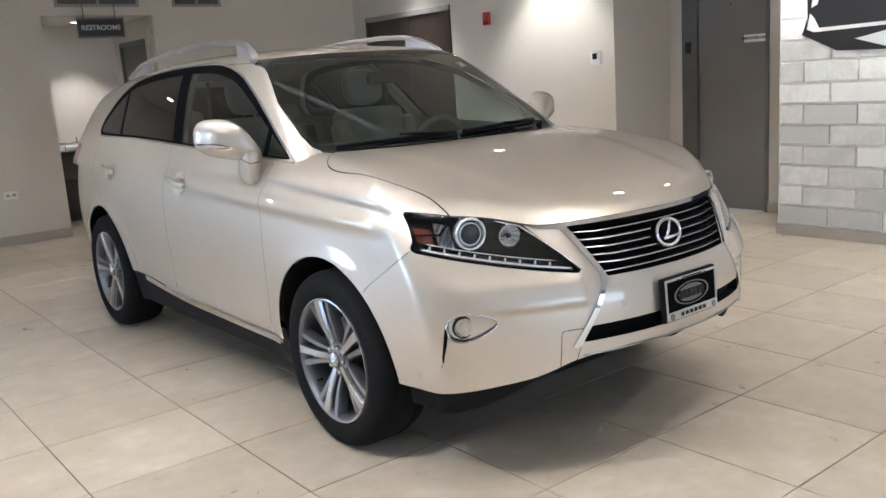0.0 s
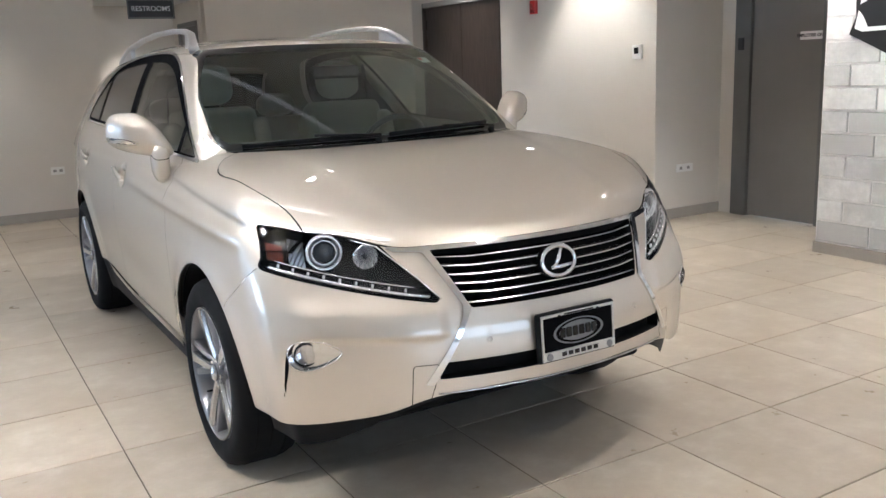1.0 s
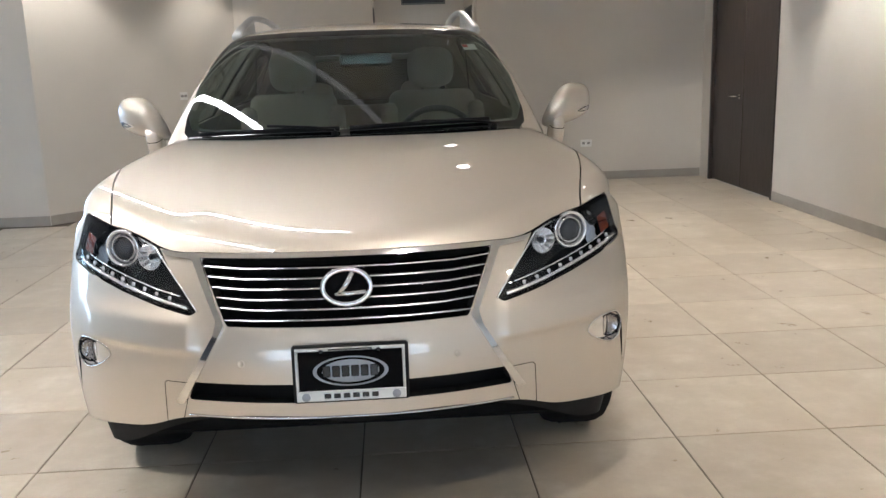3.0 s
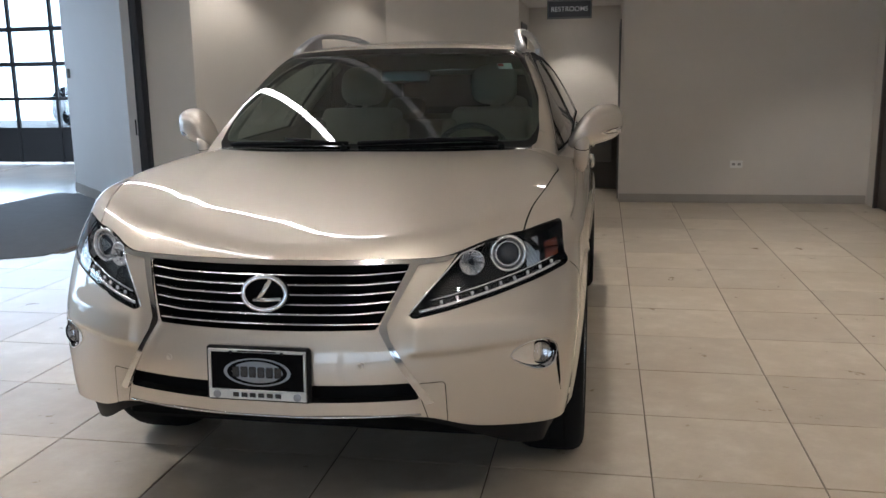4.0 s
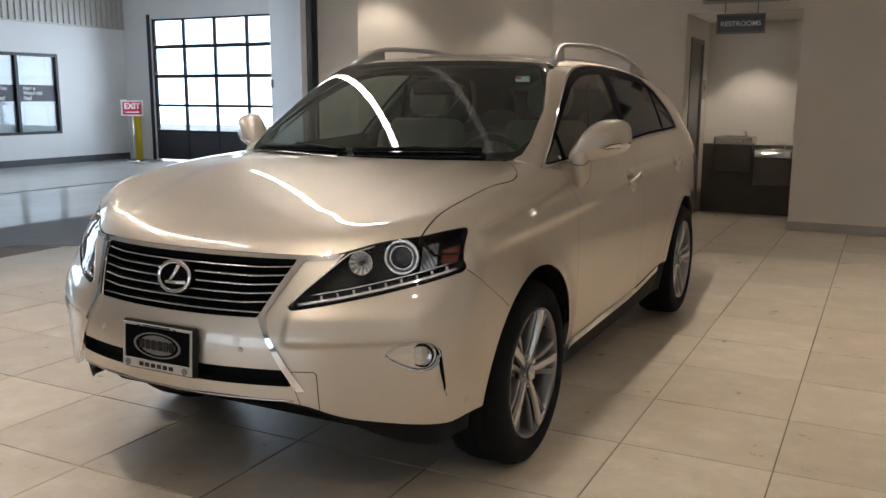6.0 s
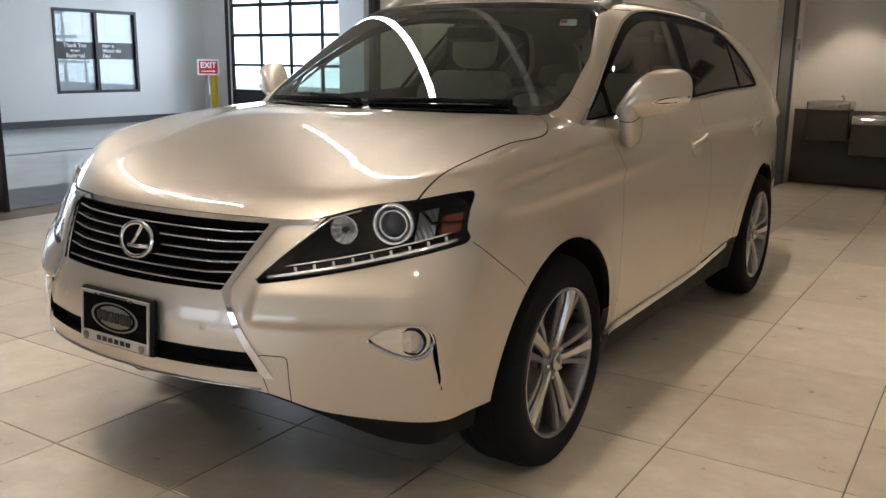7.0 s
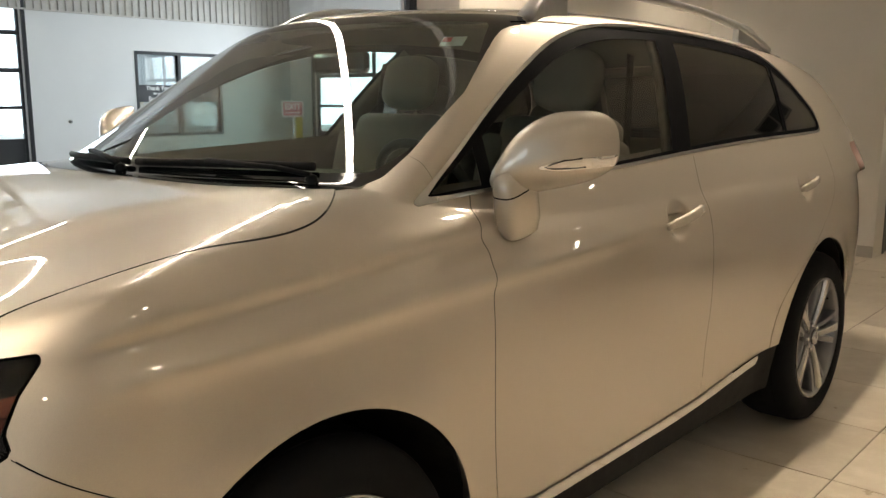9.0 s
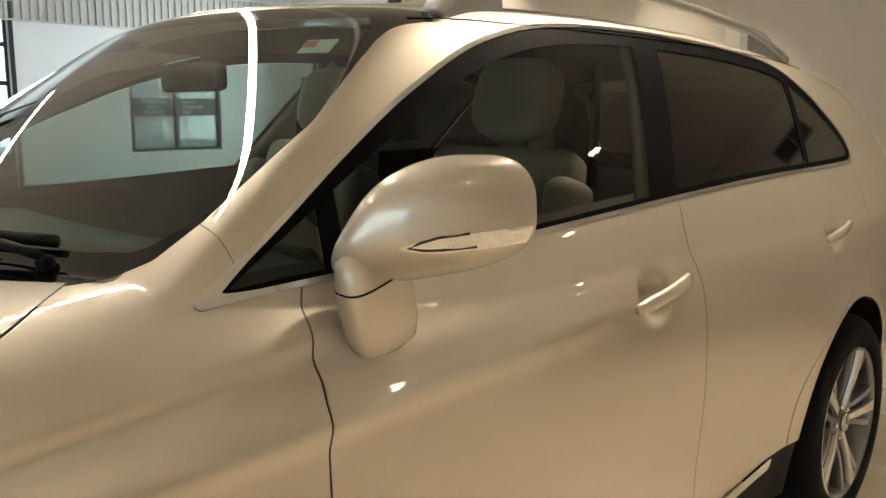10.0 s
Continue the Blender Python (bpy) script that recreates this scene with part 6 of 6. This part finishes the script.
for a, b, lines in ((y0 + 0.06, 8.62, (("Thank You", 0.115, 0.10), ("for your", 0.06, 0.0), ("Business!", 0.115, -0.10))), (8.69, y1 - 0.06, (("Have a", 0.10, 0.10), ("Wonderful", 0.10, 0.0), ("Day!", 0.10, -0.10)))):
    boxed("pane", (LANE_W - 0.06, a, z0 + 0.055), (LANE_W - 0.052, b, z1 - 0.06), WINDOWP, win)
    band = boxed("printed_band", (LANE_W - 0.05, a, 1.31), (LANE_W - 0.047, b, 1.64), SIGNB, win)
    for text, size, dz in lines:
        left = text in ("Have a", "Wonderful", "Day!")
        words(text, size, SIGNW, face_east(LANE_W - 0.046, (a + 0.12) if left else (a + b) / 2, 1.475 + dz), band, bold=0.003, align="LEFT" if left else "CENTER")
    boxed("window_blind", (LANE_W - 0.078, a, z0 + 0.055), (LANE_W - 0.066, b, z1 - 0.06), BLIND, win)
bm = bmesh.new()
n = 190
prof = []
for k in range(n):
    y = -2.0 + k * 0.0714
    prof += [(LANE_W + (0.012 if k % 2 else 0.045), y), (LANE_W + (0.012 if k % 2 else 0.045), y + 0.058)]
lo = [bm.verts.new((x, y, 2.92)) for x, y in prof]
hi = [bm.verts.new((x, y, 3.6)) for x, y in prof]
for i in range(len(prof) - 1):
    bm.faces.new((lo[i], lo[i + 1], hi[i + 1], hi[i]))
tagged(part("trim_ribbed_fascia", bm, RIBBED, kind="structure"), "ribbed metal fascia above the lane wall")
boxed("trim_fascia_edge", (LANE_W, -2.0, 2.89), (LANE_W + 0.06, LANE_N, 2.92), RIBBED, kind="structure")
ex = thing("exit_sign", (0, 0, 0), "red exit sign with an arrow on a steel pole", "sign")
em = pose(-12.80, 10.93, 0, 0, 0, 62)
boxed("sign_board", (-0.24, -0.012, 0.99), (0.24, 0.0, 1.33), SIGNW, ex, 0.004, "", em)
red = boxed("sign_field", (-0.205, -0.016, 1.02), (0.205, -0.012, 1.30), SIGNR, ex, 0, "", em)
words("EXIT", 0.17, SIGNW, em @ pose(0, -0.0165, 1.20, 90, 0, 0), red, bold=0.006)
boxed("arrow_bar", (-0.15, -0.018, 1.065), (0.10, -0.016, 1.085), SIGNW, red, 0, "", em)
bm = bmesh.new()
tri = [em @ Vector(p) for p in ((0.10, -0.0175, 1.045), (0.16, -0.0175, 1.075), (0.10, -0.0175, 1.105))]
tri2 = [em @ Vector(p) for p in ((0.10, -0.016, 1.045), (0.16, -0.016, 1.075), (0.10, -0.016, 1.105))]
va, vb = [bm.verts.new(p) for p in tri], [bm.verts.new(p) for p in tri2]
bm.faces.new(va)
for i in range(3):
    bm.faces.new((va[i], va[(i + 1) % 3], vb[(i + 1) % 3], vb[i]))
part("arrow_head", bm, SIGNW, red)
bm = bmesh.new()
lathe(bm, [(0, 0.02), (0.022, 0.02), (0.022, 1.0), (0, 1.0)], em, 16)
part("pole", bm, STAINLESS, ex, smooth=True)
bm = bmesh.new()
lathe(bm, [(0, 0.0), (0.19, 0.0), (0.18, 0.02), (0.03, 0.035), (0, 0.035)], em @ pose(0, 0, 0.003), 28)
part("base_disc", bm, STAINLESS, ex)
bo = thing("bollard", (0, 0, 0), "yellow steel bollard beside the garage door", "bollard", "lane bollards")
bm = bmesh.new()
lathe(bm, [(0, 0), (0.075, 0), (0.075, 1.22), (0.06, 1.27), (0.03, 1.295), (0, 1.30)], pose(-12.95, 11.22, 0.003), 24)
part("bollard_post", bm, YELLOW, bo, smooth=True)
bo2 = copy_thing(bo, pose(5.35, -0.05, 0))
hb = thing("hose_bib", (0, 0, 0), "small metal tap on the lane wall", "tap")
bm = bmesh.new()
lathe(bm, [(0, 0), (0.03, 0), (0.025, 0.05), (0, 0.06)], pose(LANE_W, 6.36, 0.96, 0, 90, 0), 12)
part("tap_body", bm, STEELF, hb)

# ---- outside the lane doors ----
# added sheets that glow as daylight outside the glazing, dimmer to the south
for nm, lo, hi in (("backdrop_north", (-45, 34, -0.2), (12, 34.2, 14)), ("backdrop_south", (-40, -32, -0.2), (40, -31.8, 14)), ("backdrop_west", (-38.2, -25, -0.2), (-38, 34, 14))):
    boxed(nm, lo, hi, SKYGLOWDIM if nm == "backdrop_south" else SKYGLOW, kind="structure")
boxed("ground", (-400, -400, -0.30), (400, 400, -0.16), OUTGROUND, kind="structure")
CV, CF = surface_net(car_skin, (-1.0, -1.12, 0.2), (1.0, 3.84, 1.75), 0.07)
CN = grad(car_skin, CV)
fc = CV[CF].mean(1)
glassy = (fc[:, 2] > 1.16) & (fc[:, 2] < 1.56)
# north cars get pale bluish paint, the outdoor glare put into their colour
for (x, y, rz), col in (((-12.6, 28.5, 95), (0.6, 0.64, 0.70)), ((-6.6, 29.0, 88), (0.5, 0.58, 0.70)), ((-17.5, 29.5, 92), (0.65, 0.67, 0.70)), ((-24.0, 5.2, 10), (0.6, 0.6, 0.62)), ((-25.5, 1.5, 15), (0.4, 0.42, 0.46))):
    pc = thing("parked_car", (x, y, -0.16), "car parked in the yard outside", "car", "cars in the yard", rz)
    pm = plain("yard_paint", col, 0.3, coat=1.0)
    for nm, sel, mt in (("body", ~glassy, pm), ("windows", glassy, GLOSSB)):
        skin_part(nm, CV, CF[sel], mt, pc, CN)
    for wx in (-0.82, 0.82):
        for wy in (0.0, 2.74):
            bm = bmesh.new()
            lathe(bm, [(0, -0.10), (0.33, -0.10), (0.36, -0.07), (0.36, 0.07), (0.33, 0.10), (0.22, 0.10), (0.2, 0.08), (0, 0.08)], pose(wx * 1.0, wy, 0.36, 0, 90 if wx > 0 else -90, 0), 20)
            part("wheel", bm, RUBBER, pc)


# ---- small pieces last: bricks and tiles ----
def piece_mesh(name, sx, sy, sz, bevel, mat):
    """A block with a bevelled top, its base at z = 0."""
    bm = bmesh.new()
    lo = [bm.verts.new((x * sx / 2, y * sy / 2, 0)) for x, y in ((-1, -1), (1, -1), (1, 1), (-1, 1))]
    md = [bm.verts.new((x * sx / 2, y * sy / 2, sz - bevel)) for x, y in ((-1, -1), (1, -1), (1, 1), (-1, 1))]
    hi = [bm.verts.new((x * (sx / 2 - bevel), y * (sy / 2 - bevel), sz)) for x, y in ((-1, -1), (1, -1), (1, 1), (-1, 1))]
    bm.faces.new(hi)
    for a, b in ((lo, md), (md, hi)):
        for i in range(4):
            j = (i + 1) % 4
            bm.faces.new((a[i], a[j], b[j], b[i]))
    me = bpy.data.meshes.new(name)
    bm.to_mesh(me)
    bm.free()
    me.materials.append(mat)
    return me


rng = random.Random(7)
brick_wall = bpy.data.objects["wall_brick_core"]
BL, BH, JOINT = 0.43, 0.164, 0.016
full = piece_mesh("brick", BL - JOINT, BH - JOINT, 0.016, 0.004, BRICK)
halfb = piece_mesh("brick", BL / 2 - JOINT, BH - JOINT, 0.016, 0.004, BRICK)
brick_rest = bmesh.new()
for row in range(21):
    z = 0.085 + BH * (row + 0.5)
    y = 0.9 - JOINT / 2
    first = True
    while y > -8.9:
        short = first and row % 2
        ln = BL / 2 if short else BL
        first = False
        yc = y - ln / 2
        y -= ln
        if z + BH / 2 > CEIL:
            continue
        tilt = rng.uniform(-0.4, 0.4)
        m = Matrix.Translation((3.954, yc, z)) @ pose(0, 0, 0, 90, 0, -90) @ pose(0, 0, rng.uniform(-0.003, 0.002), 0, 0, tilt)
        if yc > -2.0:
            ob = new("brick", halfb if short else full)
            ob.parent = brick_wall
            ob.matrix_world = m
        else:
            box(brick_rest, (-(ln - JOINT) / 2, -(BH - JOINT) / 2, 0), ((ln - JOINT) / 2, (BH - JOINT) / 2, 0.015), 0, m)
part("brickwork", brick_rest, BRICK, brick_wall, kind="stuff")

# black and white mural on the bricks
mural = thing("wall_mural", (0, 0, 0), "black and white painted car detail on white bricks", "mural")


def mural_shape(name, pts, x, mat):
    bm = bmesh.new()
    a = [bm.verts.new((x, y, z)) for y, z in pts]
    b = [bm.verts.new((x + 0.003, y, z)) for y, z in pts]
    bm.faces.new(a), bm.faces.new(b[::-1])
    for i in range(len(pts)):
        j = (i + 1) % len(pts)
        bm.faces.new((a[i], a[j], b[j], b[i]))
    bmesh.ops.recalc_face_normals(bm, faces=bm.faces)
    part(name, bm, mat, mural)


mural_shape("dark_shape", [(0.665, 1.98), (0.655, 1.72), (0.70, 1.60), (0.55, 1.53), (0.42, 1.465), (0.1, 1.455), (-0.9, 1.47), (-1.5, 1.62), (-1.6, 2.4), (0.3, 2.4), (0.48, 2.1), (0.58, 1.82), (0.63, 1.80), (0.60, 1.98)], 3.9285, MURAL)
mural_shape("light_stroke", [(0.635, 1.76), (0.66, 1.64), (0.60, 1.615), (-1.4, 1.66), (-1.4, 1.68), (0.56, 1.645), (0.60, 1.72)], 3.9265, SIGNW)
mural_shape("light_patch", [(0.28, 1.545), (0.0, 1.60), (-1.0, 1.60), (-1.0, 1.50), (0.05, 1.475)], 3.9265, SIGNW)

slab = piece_mesh("tile", TILE_W - 0.006, TILE_W - 0.006, 0.010, 0.0012, TILE)
bed = bpy.data.objects["floor_bed"]
rest = bmesh.new()


def on_floor(x, y):
    """Whether a tile's centre lies on the showroom's floor."""
    if x < -5.1 or y > 8.35 or y < -9.0 or x > 4.75:
        return False
    if y > 7.1 and not (0.0 < x < 1.2):
        return False
    if y - x > 8.6 and x < -1.3:
        return False
    if x > 3.98 and not (0.9 < y < 2.6):
        return False
    return not (x < -3.8 and y > 3.3 + (x + 3.8) * 0.667)


for i in range(-11, 7):
    for j in range(-16, 14):
        x, y = TILE_X + TILE_W * (i - 0.5), TILE_Y + TILE_W * (j + 0.5)
        if not on_floor(x, y):
            continue
        m = pose(x + rng.uniform(-0.0006, 0.0006), y + rng.uniform(-0.0006, 0.0006), -0.010 + rng.uniform(-0.0006, 0.0004), rng.uniform(-0.05, 0.05), rng.uniform(-0.05, 0.05), 0)
        if -4.0 < x < 4.8 and y > -2.6:
            ob = new("tile", slab)
            ob.parent = bed
            ob.matrix_world = m
        else:
            box(rest, (-TILE_W / 2 + 0.002, -TILE_W / 2 + 0.002, 0.0), (TILE_W / 2 - 0.002, TILE_W / 2 - 0.002, 0.010), 0, m)
part("floor_tiling", rest, TILE, bed, kind="stuff")
